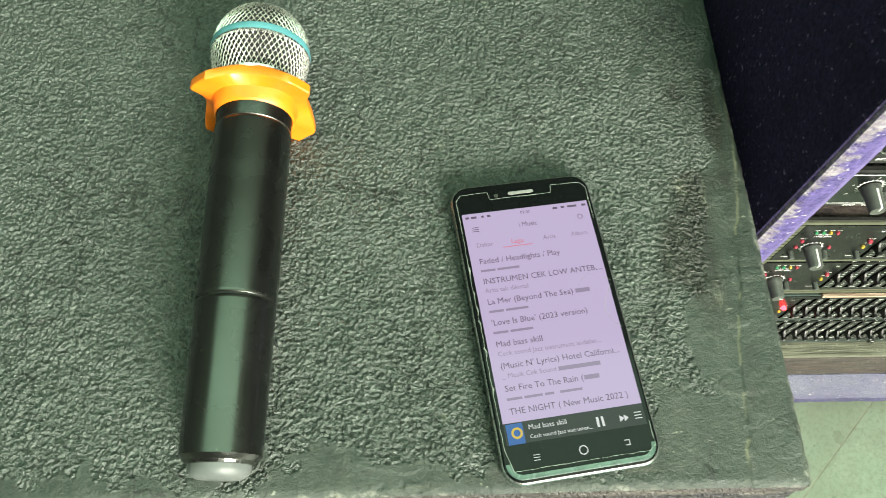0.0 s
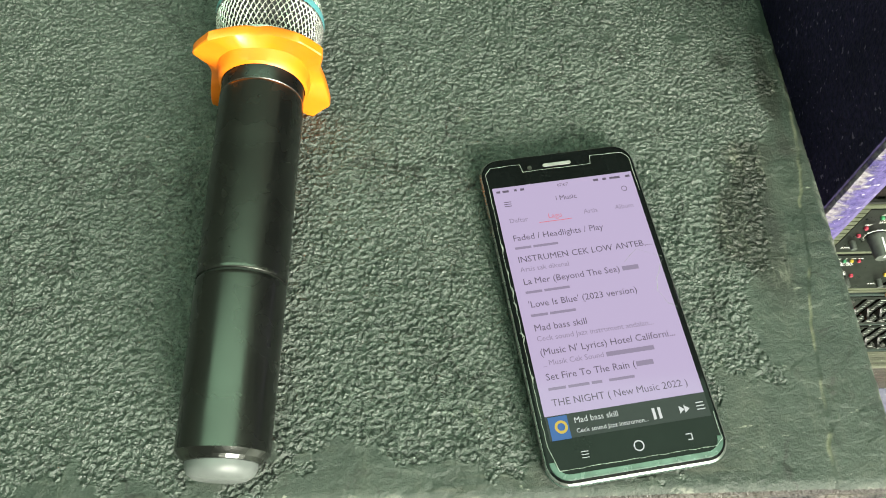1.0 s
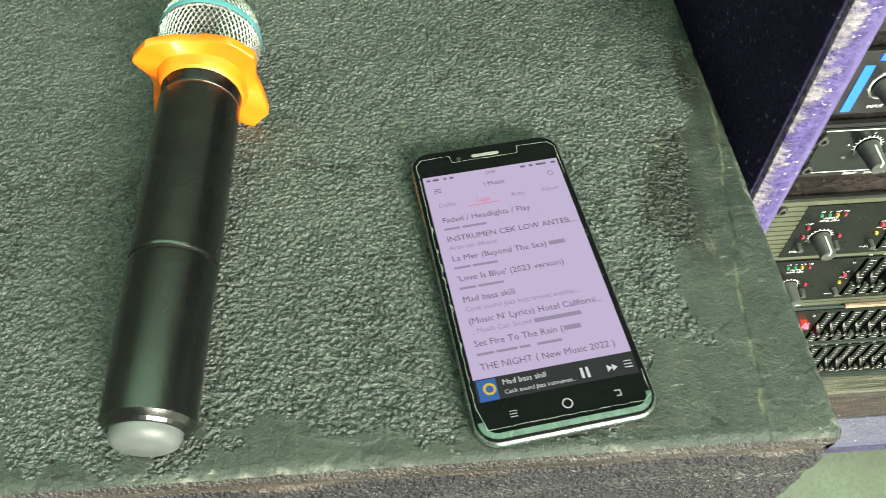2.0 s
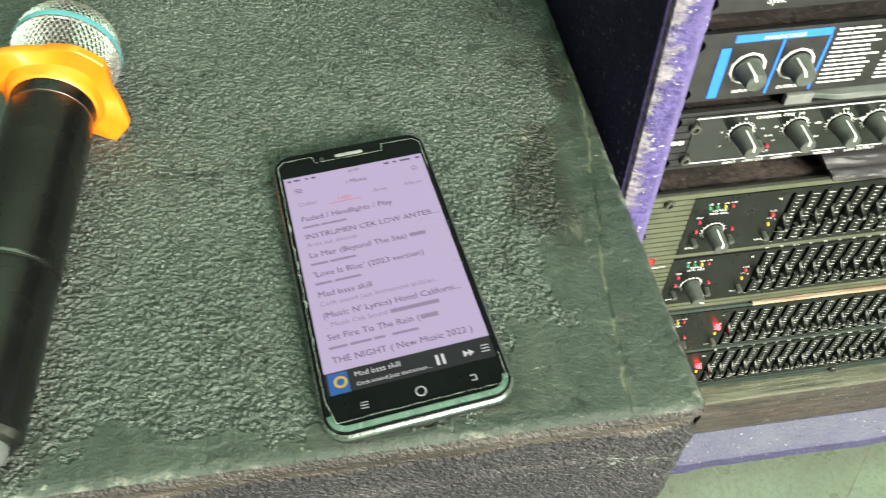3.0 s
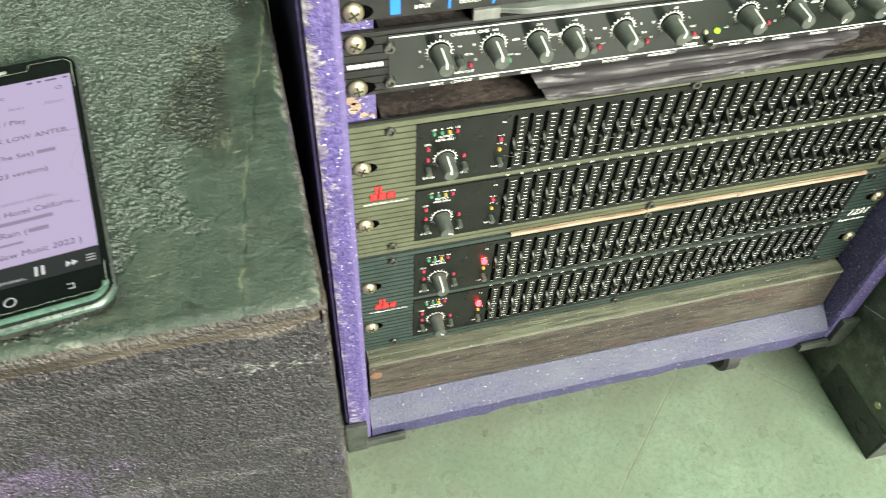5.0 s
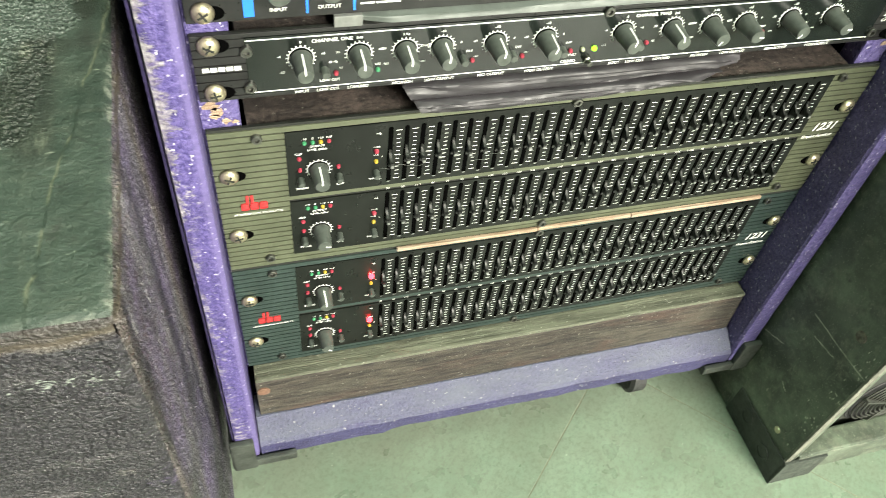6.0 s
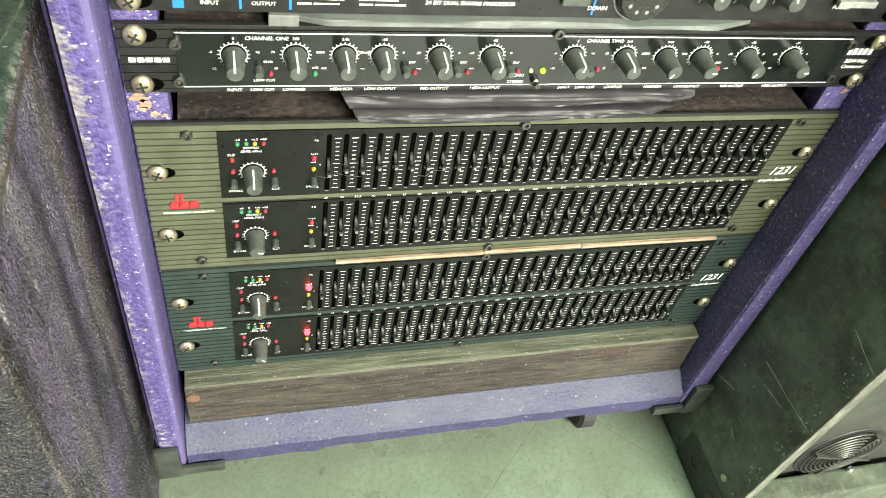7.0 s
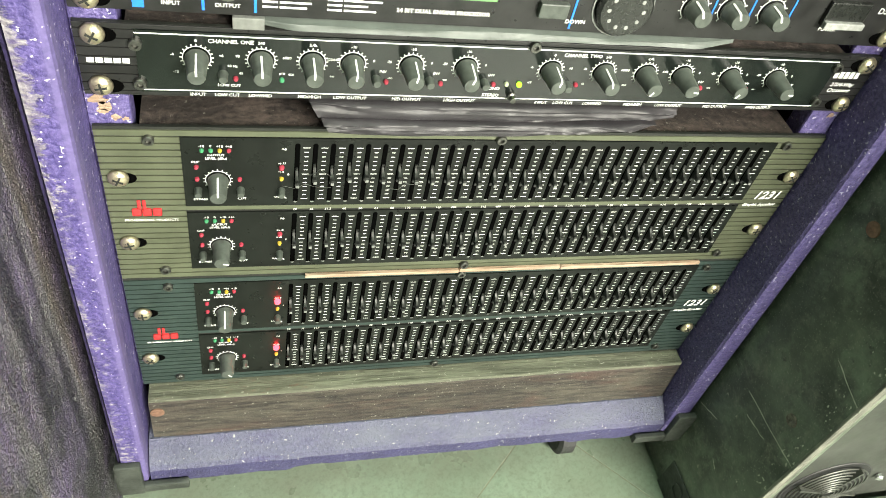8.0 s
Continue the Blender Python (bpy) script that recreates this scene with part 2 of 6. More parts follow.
def rack_paint(name, base, lit, worn, chip_axis=None, rough=0.33, spec=0.5, dust=None, specks=0.672):
    """Fuzzy violet rack covering with dust and pale chips."""
    m, nt, b = mat(name)
    f = noise_fac(nt, 340, 3, 0.65)
    c = mix(nt, ramp(nt, f, [(0.35, grey(0)), (0.7, grey(1))]), base, lit)
    c = mix(nt, ramp(nt, noise_fac(nt, 330, 2, 0.5), [(specks, grey(0)), (specks + 0.03, grey(0.8))]), c, worn)
    c = mix(nt, ramp(nt, noise_fac(nt, 26, 5, 0.7), [(0.45, grey(0)), (0.75, grey(0.55))]), c, tuple(0.45 * v for v in base))
    if chip_axis is not None:
        edge = ramp(nt, arith(nt, "ADD", arith(nt, "MULTIPLY", arith(nt, "ADD", axis(nt, 0), chip_axis), 60.0), arith(nt, "MULTIPLY", arith(nt, "SUBTRACT", noise_fac(nt, 10, 6, 0.75), 0.5), 3.6)), [(0.0, grey(1)), (0.45, grey(0))])
        patchy = ramp(nt, noise_fac(nt, 230, 6, 0.75, (0.7, 0.7, 1)), [(0.50, grey(0)), (0.62, grey(0.9))])
        c = mix(nt, arith(nt, "MULTIPLY", edge, patchy), c, (0.28, 0.26, 0.26))
        # thick flaking along the upper outer edge, and a polished inner corner
        high = arith(nt, "MULTIPLY", arith(nt, "SUBTRACT", axis(nt, 2), 0.375), 9.0, True)
        reach = arith(nt, "SUBTRACT", arith(nt, "MULTIPLY", high, 0.0070), arith(nt, "ADD", axis(nt, 0), chip_axis))
        reach = arith(nt, "ADD", arith(nt, "MULTIPLY", reach, 170.0), arith(nt, "MULTIPLY", arith(nt, "SUBTRACT", noise_fac(nt, 75, 6, 0.72, (0.45, 1, 1)), 0.5), 8.5))
        flake = arith(nt, "MULTIPLY", ramp(nt, reach, [(0.35, grey(0)), (0.75, grey(1))]), ramp(nt, high, [(0.0, grey(0)), (0.12, grey(0.8))]))
        flake = arith(nt, "MULTIPLY", flake, arith(nt, "LESS_THAN", axis(nt, 1), -0.034))
        c = mix(nt, flake, c, ramp(nt, noise_fac(nt, 260, 5, 0.7, (0.4, 1, 1)), [(0.38, (0.075, 0.058, 0.12)), (0.52, (0.18, 0.165, 0.175)), (0.70, (0.36, 0.34, 0.325))]))
        ridge = arith(nt, "MULTIPLY", arith(nt, "ADD", axis(nt, 0), 0.0088), 260.0, True)
        ridge = arith(nt, "MULTIPLY", ridge, arith(nt, "MULTIPLY", arith(nt, "SUBTRACT", -0.024, axis(nt, 1)), 160.0, True))
        c = mix(nt, arith(nt, "MULTIPLY", ridge, 0.5), c, (0.112, 0.090, 0.195))
        f = mix(nt, arith(nt, "MULTIPLY", ridge, 0.85), f, (0.5, 0.5, 0.5))
        f = arith(nt, "ADD", f, arith(nt, "MULTIPLY", flake, 0.35))
    if dust:
        # dust lies on what faces up
        g = nt.nodes.new("ShaderNodeNewGeometry")
        s = nt.nodes.new("ShaderNodeSeparateXYZ")
        nt.links.new(g.outputs["Normal"], s.inputs[0])
        fac = ramp(nt, arith(nt, "ADD", s.outputs[2], arith(nt, "MULTIPLY", arith(nt, "SUBTRACT", noise_fac(nt, 35, 5, 0.65, (0.5, 1, 1)), 0.5), 1.1)), [(0.5, grey(0)), (1.0, grey(0.62))])
        c = mix(nt, fac, c, dust)
    nt.links.new(c, b.inputs["Base Color"])
    b.inputs["Roughness"].default_value = rough
    b.inputs["Specular IOR Level"].default_value = spec
    bump(nt, b, f, 0.0016, 1.0)
    return m


def wood_mat(name, dark, light, dust, stretch=(0.06, 1, 1), dustiness=0.5, specks=0.0, red=0.0):
    m, nt, b = mat(name)
    g = noise_fac(nt, 320, 7, 0.72, stretch)
    c = mix(nt, ramp(nt, g, [(0.36, grey(0)), (0.64, grey(1))]), dark, light)
    if red:
        c = mix(nt, ramp(nt, noise_fac(nt, 34, 5, 0.6, (0.5, 1, 1.5)), [(0.55, grey(0)), (0.75, grey(red))]), c, (0.075, 0.036, 0.026))
    flakes = arith(nt, "ADD", noise_fac(nt, 26, 6, 0.72, (0.5, 1, 1.6)), arith(nt, "MULTIPLY", arith(nt, "SUBTRACT", g, 0.5), 0.5))
    c = mix(nt, ramp(nt, flakes, [(0.46, grey(0)), (0.68, grey(dustiness))]), c, dust)
    if specks:
        c = mix(nt, ramp(nt, noise_fac(nt, 380, 3), [(0.66, grey(0)), (0.71, grey(specks))]), c, (0.36, 0.36, 0.30))
    nt.links.new(c, b.inputs["Base Color"])
    b.inputs["Roughness"].default_value = 0.7
    bump(nt, b, arith(nt, "ADD", g, arith(nt, "MULTIPLY", flakes, 0.6)), 0.0012)
    return m


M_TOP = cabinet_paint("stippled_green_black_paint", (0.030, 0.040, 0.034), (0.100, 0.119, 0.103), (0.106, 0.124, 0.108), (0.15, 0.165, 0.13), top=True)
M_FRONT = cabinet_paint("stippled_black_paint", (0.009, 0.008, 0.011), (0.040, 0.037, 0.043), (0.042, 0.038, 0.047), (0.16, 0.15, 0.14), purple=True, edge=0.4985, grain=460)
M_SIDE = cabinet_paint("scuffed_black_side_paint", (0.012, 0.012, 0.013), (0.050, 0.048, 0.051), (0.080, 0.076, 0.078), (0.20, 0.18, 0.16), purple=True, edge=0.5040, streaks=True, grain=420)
M_BLACK_BOX = speaker_paint("worn_black_box_paint")
M_EDGE = wood_mat("worn_plywood_edge", (0.035, 0.028, 0.022), (0.12, 0.10, 0.075), (0.22, 0.21, 0.18))
M_PURPLE = rack_paint("violet_rack_covering", (0.038, 0.029, 0.112), (0.122, 0.098, 0.235), (0.46, 0.44, 0.52), rough=0.45, specks=0.655)
M_PURPLE_CHIP = rack_paint("violet_covering_with_chipped_edge", (0.034, 0.025, 0.108), (0.102, 0.079, 0.220), (0.5, 0.48, 0.53), chip_axis=0.0195, rough=0.58, spec=0.35)
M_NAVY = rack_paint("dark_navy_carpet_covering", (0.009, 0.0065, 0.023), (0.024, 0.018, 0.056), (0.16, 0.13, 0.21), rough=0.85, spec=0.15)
M_LIP = rack_paint("dusty_violet_lip", (0.019, 0.016, 0.058), (0.050, 0.047, 0.112), (0.34, 0.35, 0.32), rough=0.6, dust=(0.076, 0.085, 0.104), specks=0.685)
M_WOOD = wood_mat("grimy_dark_wood", (0.004, 0.003, 0.002), (0.044, 0.034, 0.026), (0.070, 0.066, 0.048), (0.12, 1, 1), dustiness=0.45, specks=0.45, red=0.5)
M_WOODTOP = wood_mat("dust_covered_wood", (0.040, 0.042, 0.028), (0.11, 0.115, 0.080), (0.16, 0.168, 0.12), specks=0.6)
M_PALE = wood_mat("pale_bare_wood", (0.15, 0.095, 0.06), (0.36, 0.26, 0.18), (0.42, 0.34, 0.27), dustiness=0.4, specks=0.4)
M_OLIVE = simple("olive_anodised_aluminium", (0.080, 0.088, 0.056), 0.38, 0.3, 0.2, 40)
M_TEAL = simple("dark_teal_anodised_aluminium", (0.024, 0.038, 0.034), 0.4, 0.25, 0.2, 40)
# Black that paints the shade in grooves, seams and screw slots.
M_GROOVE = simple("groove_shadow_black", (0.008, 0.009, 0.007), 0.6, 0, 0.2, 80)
M_INSET = simple("satin_black_panel", (0.006, 0.007, 0.006), 0.32, 0, 0.35, 50, spec=0.17)
M_GLOSS = simple("glossy_black_panel", (0.006, 0.008, 0.007), 0.14, 0, 0.3, 45, spec=0.4)
M_BRUSHED = simple("brushed_black_aluminium", (0.013, 0.013, 0.013), 0.34, 0.1, 0.4, 90, spec=0.35)
M_SLOT = simple("deep_slot_black", (0.0012, 0.0012, 0.0012), 0.95, 0, 0.1, 50, spec=0.0)
M_KNOB = simple("grey_black_plastic", (0.045, 0.052, 0.045), 0.42, 0, 0.3, 200, 0.05)
M_KNOBD = simple("black_plastic", (0.010, 0.011, 0.010), 0.3, 0, 0.3, 200, 0.05)
M_LEVER = simple("black_lever_plastic", (0.014, 0.015, 0.014), 0.4, 0, 0.3, 300, spec=0.3)
M_LEVERTIP = simple("dull_grey_lever_end", (0.15, 0.155, 0.148), 0.4, 0, 0.4, 300)
M_TIP = simple("worn_grey_lever_tip", (0.20, 0.205, 0.195), 0.4, 0, 0.3, 300)
M_DASH = simple("white_scale_print", (0.60, 0.61, 0.58), 0.5, 0, 0.12, 400)
M_GUARD = simple("dusty_black_plastic", (0.028, 0.032, 0.027), 0.55, 0, 0.5, 60, 0.3)
M_SCRATCH = simple("pale_scratch", (0.34, 0.34, 0.28), 0.6, 0, 0.3, 300)
M_WHITE = simple("white_print", (0.62, 0.63, 0.60), 0.5, 0, 0.12, 400)
M_BRASS = simple("dull_brass_screw", (0.42, 0.37, 0.26), 0.33, 0.85, 0.25, 300)
M_STEEL = simple("dark_steel_screw", (0.12, 0.12, 0.11), 0.35, 0.9, 0.3, 300)
M_SILVER = simple("silver_metal", (0.62, 0.63, 0.62), 0.25, 0.95, 0.12, 300)
M_RED = simple("red_print", (0.36, 0.022, 0.024), 0.45, 0, 0.12, 300)
M_BLUE = simple("bright_blue_print", (0.015, 0.14, 0.62), 0.4, 0, 0.1, 300)
M_LEDR = simple("unlit_red_lamp", (0.24, 0.028, 0.045), 0.2, 0, 0.15, 500)
M_LEDG = simple("unlit_green_lamp", (0.04, 0.18, 0.085), 0.2, 0, 0.15, 500)
M_LEDY = simple("unlit_yellow_lamp", (0.32, 0.23, 0.03), 0.2, 0, 0.15, 500)
M_LEDC = simple("unlit_clear_lamp", (0.30, 0.33, 0.22), 0.2, 0, 0.15, 500)
M_LITR = glow("lit_red_lamp", (1.0, 0.007, 0.010), 55.0)
M_LITG = glow("lit_green_lamp", (0.42, 1.0, 0.04), 2.4)
M_LCD = simple("green_display", (0.10, 0.20, 0.08), 0.15, 0, 0.1, 200)
M_TAPE = simple("grey_tape_film", (0.115, 0.12, 0.112), 0.5, 0, 0.2, 200)
M_PLUG = simple("reddish_wood_plug", (0.13, 0.070, 0.045), 0.6, 0, 0.3, 300)
M_CHASSIS = wood_mat("dusty_steel_chassis", (0.007, 0.005, 0.004), (0.026, 0.019, 0.016), (0.085, 0.064, 0.054), (0.6, 0.6, 0.6), 0.9, 0.4)
M_PLASTIC = simple("black_plastic_sheet", (0.024, 0.022, 0.025), 0.50, 0, 0.3, 60, 0.1, spec=0.32)
M_PLASTICG = simple("grey_green_plastic_sheet", (0.060, 0.070, 0.063), 0.55, 0, 0.2, 60, 0.2)
M_BODY = simple("black_satin_metal", (0.058, 0.062, 0.057), 0.27, 0.94, 0.03, 14)
# Body metal with a darkened colour, to dim the orange ring's reflection.
M_NECK = simple("darkened_satin_metal", (0.040, 0.042, 0.040), 0.3, 0.94, 0.05, 60)
# Green ceiling reflection on the phone's black glass edge, put into the colour.
M_MINT_REFLECTION = simple("mint_edge_reflection", (0.040, 0.074, 0.060), 0.25, 0, 0.25, 150)
M_RUBBER = simple("black_rubber", (0.014, 0.014, 0.014), 0.6, 0, 0.3, 100)
M_CAP = simple("translucent_grey_cap", (0.088, 0.098, 0.095), 0.45, 0, 0.08, 120)
M_ORANGE = simple("orange_silicone", (0.74, 0.175, 0.006), 0.42, 0, 0.06, 60)
M_AQUA = simple("teal_plastic_band", (0.070, 0.225, 0.250), 0.4, 0, 0.12, 120)
M_WIRE = simple("silver_wire", (0.74, 0.73, 0.69), 0.28, 0.9, 0.1, 300)
M_FOAM = simple("dark_foam", (0.03, 0.03, 0.03), 0.9, 0, 0.4, 400, 0.3)
M_GLASS = simple("black_phone_glass", (0.003, 0.004, 0.004), 0.06, 0, 0.2, 60, spec=0.12)
M_CRACK = simple("pale_glass_crack", (0.20, 0.22, 0.20), 0.3, 0, 0.3, 600)
M_SCREEN = glow("lit_phone_screen", (0.56, 0.46, 0.68), 0.92)
M_SCREEND = glow("lit_phone_dark_bar", (0.02, 0.024, 0.023), 0.35)
M_INK = glow("screen_dark_ink", (0.14, 0.11, 0.16), 0.9)
M_INKG = glow("screen_grey_ink", (0.31, 0.255, 0.37), 0.92)
M_INKR = glow("screen_red_ink", (0.72, 0.20, 0.26), 0.95)
M_INKW = glow("screen_white_ink", (0.75, 0.76, 0.76), 0.9)
M_INKB = glow("screen_blue_art", (0.02, 0.12, 0.40), 0.9)
M_INKY = glow("screen_yellow_art", (0.7, 0.5, 0.05), 0.9)
M_WALL = simple("dark_unseen_wall", (0.085, 0.095, 0.08), 0.75, 0, 0.08, 3)
M_CEIL = simple("grey_green_ceiling_paint", (0.34, 0.37, 0.33), 0.8, 0, 0.05, 3)


def tile_mat():
    m, nt, b = mat("pale_green_marbled_tile")
    info = nt.nodes.new("ShaderNodeObjectInfo")
    co = nt.nodes.new("ShaderNodeVectorMath")
    nt.links.new(obj_coord(nt), co.inputs[0])
    nt.links.new(info.outputs["Random"], co.inputs[1])
    f = noise_fac(nt, 9, 8, 0.65, None, co.outputs[0])
    c = mix(nt, ramp(nt, f, [(0.3, grey(0)), (0.7, grey(1))]), (0.100, 0.155, 0.108), (0.190, 0.250, 0.190))
    c = mix(nt, ramp(nt, noise_fac(nt, 34, 7, 0.75), [(0.42, grey(0)), (0.72, grey(0.65))]), c, (0.115, 0.135, 0.100))
    c = mix(nt, ramp(nt, noise_fac(nt, 5, 6, 0.65), [(0.42, grey(0)), (0.66, grey(0.7))]), c, (0.135, 0.160, 0.120))
    soil = arith(nt, "MULTIPLY", info.outputs["Random"], ramp(nt, noise_fac(nt, 11, 6, 0.7), [(0.35, grey(0.25)), (0.65, grey(0.85))]))
    c = mix(nt, soil, c, (0.150, 0.152, 0.118))
    c = mix(nt, ramp(nt, noise_fac(nt, 170, 6, 0.78), [(0.46, grey(0)), (0.66, grey(0.6))]), c, (0.085, 0.092, 0.068))
    c = mix(nt, ramp(nt, noise_fac(nt, 400, 2), [(0.74, grey(0)), (0.78, grey(0.8))]), c, (0.55, 0.56, 0.50))
    nt.links.new(c, b.inputs["Base Color"])
    nt.links.new(ramp(nt, noise_fac(nt, 25, 4), [(0.3, grey(0.22)), (0.7, grey(0.45))]), b.inputs["Roughness"])
    return m


M_TILE = tile_mat()
M_RIM = simple("worn_phone_rim", (0.16, 0.17, 0.16), 0.3, 0.8, 0.3, 200)
M_GROUT = simple("dirty_grout", (0.13, 0.135, 0.095), 0.8, 0, 0.3, 40)


# ---- mesh helpers ----
def finish(name, bm, material, parent, label="", smooth=False):
    me = bpy.data.meshes.new(name)
    bm.to_mesh(me)
    bm.free()
    me.materials.append(material)
    if smooth:
        me.polygons.foreach_set("use_smooth", [True] * len(me.polygons))
        me.set_sharp_from_angle(angle=radians(40))
    ob = new(name, me)
    ob.parent = parent
    if label:
        ob["label"] = label
    return ob


def part(name, bm, material, parent, label="", smooth=False, kind=""):
    """One mesh object under a thing or under a part."""
    return tagged(finish(name, bm, material, parent, label, smooth), kind=kind)


def thing(name, label, category, m=None, group="", kind=""):
    ob = new(name)
    ob.empty_display_size = 0.02
    if m is not None:
        ob.matrix_world = m
    return tagged(ob, label, category, group, kind)


def add_box(bm, x0, x1, y0, y1, z0, z1, bev=0.0, m=None):
    r = bmesh.ops.create_cube(bm, size=1)
    vs = r["verts"]
    for v in vs:
        v.co = Vector(((x0 + x1) / 2 + v.co.x * (x1 - x0), (y0 + y1) / 2 + v.co.y * (y1 - y0), (z0 + z1) / 2 + v.co.z * (z1 - z0)))
    if m is not None:
        for v in vs:
            v.co = m @ v.co
    if bev:
        es = list({e for v in vs for e in v.link_edges})
        bmesh.ops.bevel(bm, geom=es, offset=bev, segments=2, affect="EDGES", profile=0.6)
    return bm


def box(*a, **k):
    return add_box(bmesh.new(), *a, **k)


def add_lathe(bm, profile, m, seg=24, cap=True):
    """Turn (radius, height) pairs about the local z axis, placed by m."""
    rings = []
    for r, h in profile:
        rings.append([bm.verts.new(m @ Vector((r * math.cos(2 * math.pi * i / seg), r * math.sin(2 * math.pi * i / seg), h))) for i in range(seg)])
    for a, b in zip(rings, rings[1:]):
        for i in range(seg):
            j = (i + 1) % seg
            bm.faces.new((a[i], a[j], b[j], b[i]))
    if cap:
        bm.faces.new(list(reversed(rings[0])))
        bm.faces.new(rings[-1])
    return bm


def lathe(profile, m, seg=24, cap=True):
    return add_lathe(bmesh.new(), profile, m, seg, cap)


def out(x, z, y=0.0, turn=0.0):
    """Places local z outwards (-y) from a front panel at x, z."""
    return pose(x, y, z, 90, 0, 0) @ pose(0, 0, 0, 0, 0, turn)


def letters(items, bold=0.0, lean=0.0):
    """A mesh of words: (text, x, z, height, alignment) laid in the local xy plane."""
    bm = bmesh.new()
    for text, x, y, size, align in items:
        cu = bpy.data.curves.new("words", "FONT")
        cu.body, cu.size, cu.align_x, cu.resolution_u, cu.offset, cu.shear = text, size, align, 2, size * bold, lean
        tmp = bpy.data.objects.new("words", cu)
        me = bpy.data.meshes.new_from_object(tmp)
        me.transform(Matrix.Translation((x, y, 0)))
        bm.from_mesh(me)
        bpy.data.objects.remove(tmp)
        bpy.data.curves.remove(cu)
        bpy.data.meshes.remove(me)
    return bm


def flat_rect(bm, x0, x1, y0, y1, z=0.0):
    bm.faces.new([bm.verts.new(p) for p in ((x0, y0, z), (x1, y0, z), (x1, y1, z), (x0, y1, z))])


def turned(bm, m):
    bm.transform(m)
    return bm


FRONT = pose(0, 0, 0, 90, 0, 0)


def lattice(p, seed):
    """Random values for whole-number places, vectorised."""
    h = (p[:, 0] * 374761393 + p[:, 1] * 668265263 + p[:, 2] * 2147483647 + seed * 974711) & 0xFFFFFFFF
    h = ((h ^ (h >> 13)) * 1274126177) & 0xFFFFFFFF
    return ((h ^ (h >> 16)) & 0xFFFF) / 65535.0


def value_noise(p, scale, seed=0):
    q = p * scale
    i = np.floor(q).astype(np.int64)
    f = q - i
    f = f * f * (3 - 2 * f)
    total = np.zeros(len(p))
    for dx in (0, 1):
        for dy in (0, 1):
            for dz in (0, 1):
                w = np.where(dx, f[:, 0], 1 - f[:, 0]) * np.where(dy, f[:, 1], 1 - f[:, 1]) * np.where(dz, f[:, 2], 1 - f[:, 2])
                total += w * lattice(i + np.array([dx, dy, dz]), seed)
    return total


def lumps(a, b, scale, seed):
    """Distance to the nearest of many scattered seeds in a plane, about 0 at a lump's middle and 1 between lumps."""
    qa, qb = a * scale, b * scale
    ia, ib = np.floor(qa).astype(np.int64), np.floor(qb).astype(np.int64)
    best = np.full(len(a), 9.0)
    for da in (-1, 0, 1):
        for db in (-1, 0, 1):
            cell = np.stack([ia + da, ib + db, np.full_like(ia, seed)], -1)
            pa, pb = ia + da + lattice(cell, seed), ib + db + lattice(cell, seed + 71)
            best = np.minimum(best, (qa - pa) ** 2 + (qb - pb) ** 2)
    return np.sqrt(best)


def rounded_sheet(lo, hi, r, face_axis, sign, spans, steps, amp, seed, keep=None, shift=None):
    """One face of a rounded box as a dense relief sheet. spans: ranges of the two other axes."""
    lo, hi = np.array(lo, float), np.array(hi, float)
    a, b = [i for i in range(3) if i != face_axis]
    us, vs = np.linspace(*spans[0], steps[0] + 1), np.linspace(*spans[1], steps[1] + 1)
    g = np.zeros(((steps[0] + 1) * (steps[1] + 1), 3))
    uu, vv = np.meshgrid(us, vs, indexing="ij")
    g[:, a], g[:, b] = uu.ravel(), vv.ravel()
    g[:, face_axis] = hi[face_axis] if sign > 0 else lo[face_axis]
    core = np.clip(g, lo + r, hi - r)
    n = g - core
    n /= np.linalg.norm(n, axis=1)[:, None]
    pos = core + n * r
    wa, wb = pos[:, a] + 0.0012 * value_noise(pos, 420, seed), pos[:, b] + 0.0012 * value_noise(pos, 420, seed + 1)
    h = 0.8 * (1 - np.clip(lumps(wa, wb, 480, seed), 0, 1.1) ** 1.5)
    h = h * (0.55 + 0.9 * value_noise(pos, 180, seed + 2)) + 0.25 * value_noise(pos, 45, seed + 3) - 0.5
    if keep is not None:
        h = h * keep(pos)
    move = amp * h + (shift(pos) if shift else 0.0)
    pos = pos + n * move[:, None]
    idx = np.arange(len(g)).reshape(steps[0] + 1, steps[1] + 1)
    q = np.stack([idx[:-1, :-1], idx[1:, :-1], idx[1:, 1:], idx[:-1, 1:]], -1).reshape(-1, 4)
    e1, e2 = np.zeros(3), np.zeros(3)
    e1[a], e2[b] = 1, 1
    if np.cross(e1, e2)[face_axis] * sign < 0:
        q = q[:, ::-1]
    return pos, q


def sheet_part(name, pos, quads, material, parent, label="", masks=()):
    me = bpy.data.meshes.new(name)
    me.from_pydata(pos.tolist(), [], quads.tolist())
    me.materials.append(material)
    for key, values in masks:
        me.attributes.new(key, "FLOAT", "POINT").data.foreach_set("value", values.astype(np.float32))
    me.polygons.foreach_set("use_smooth", [True] * len(me.polygons))
    ob = new(name, me)
    ob.parent = parent
    if label:
        ob["label"] = label
    return ob


# ---- the room ----
# Unseen walls added to close the room, darkened so that reflections stay dark.
def plain_wall(name, label, *a):
    ob = finish(name, box(*a), M_WALL, None)
    return tagged(ob, label, "wall", kind="structure")


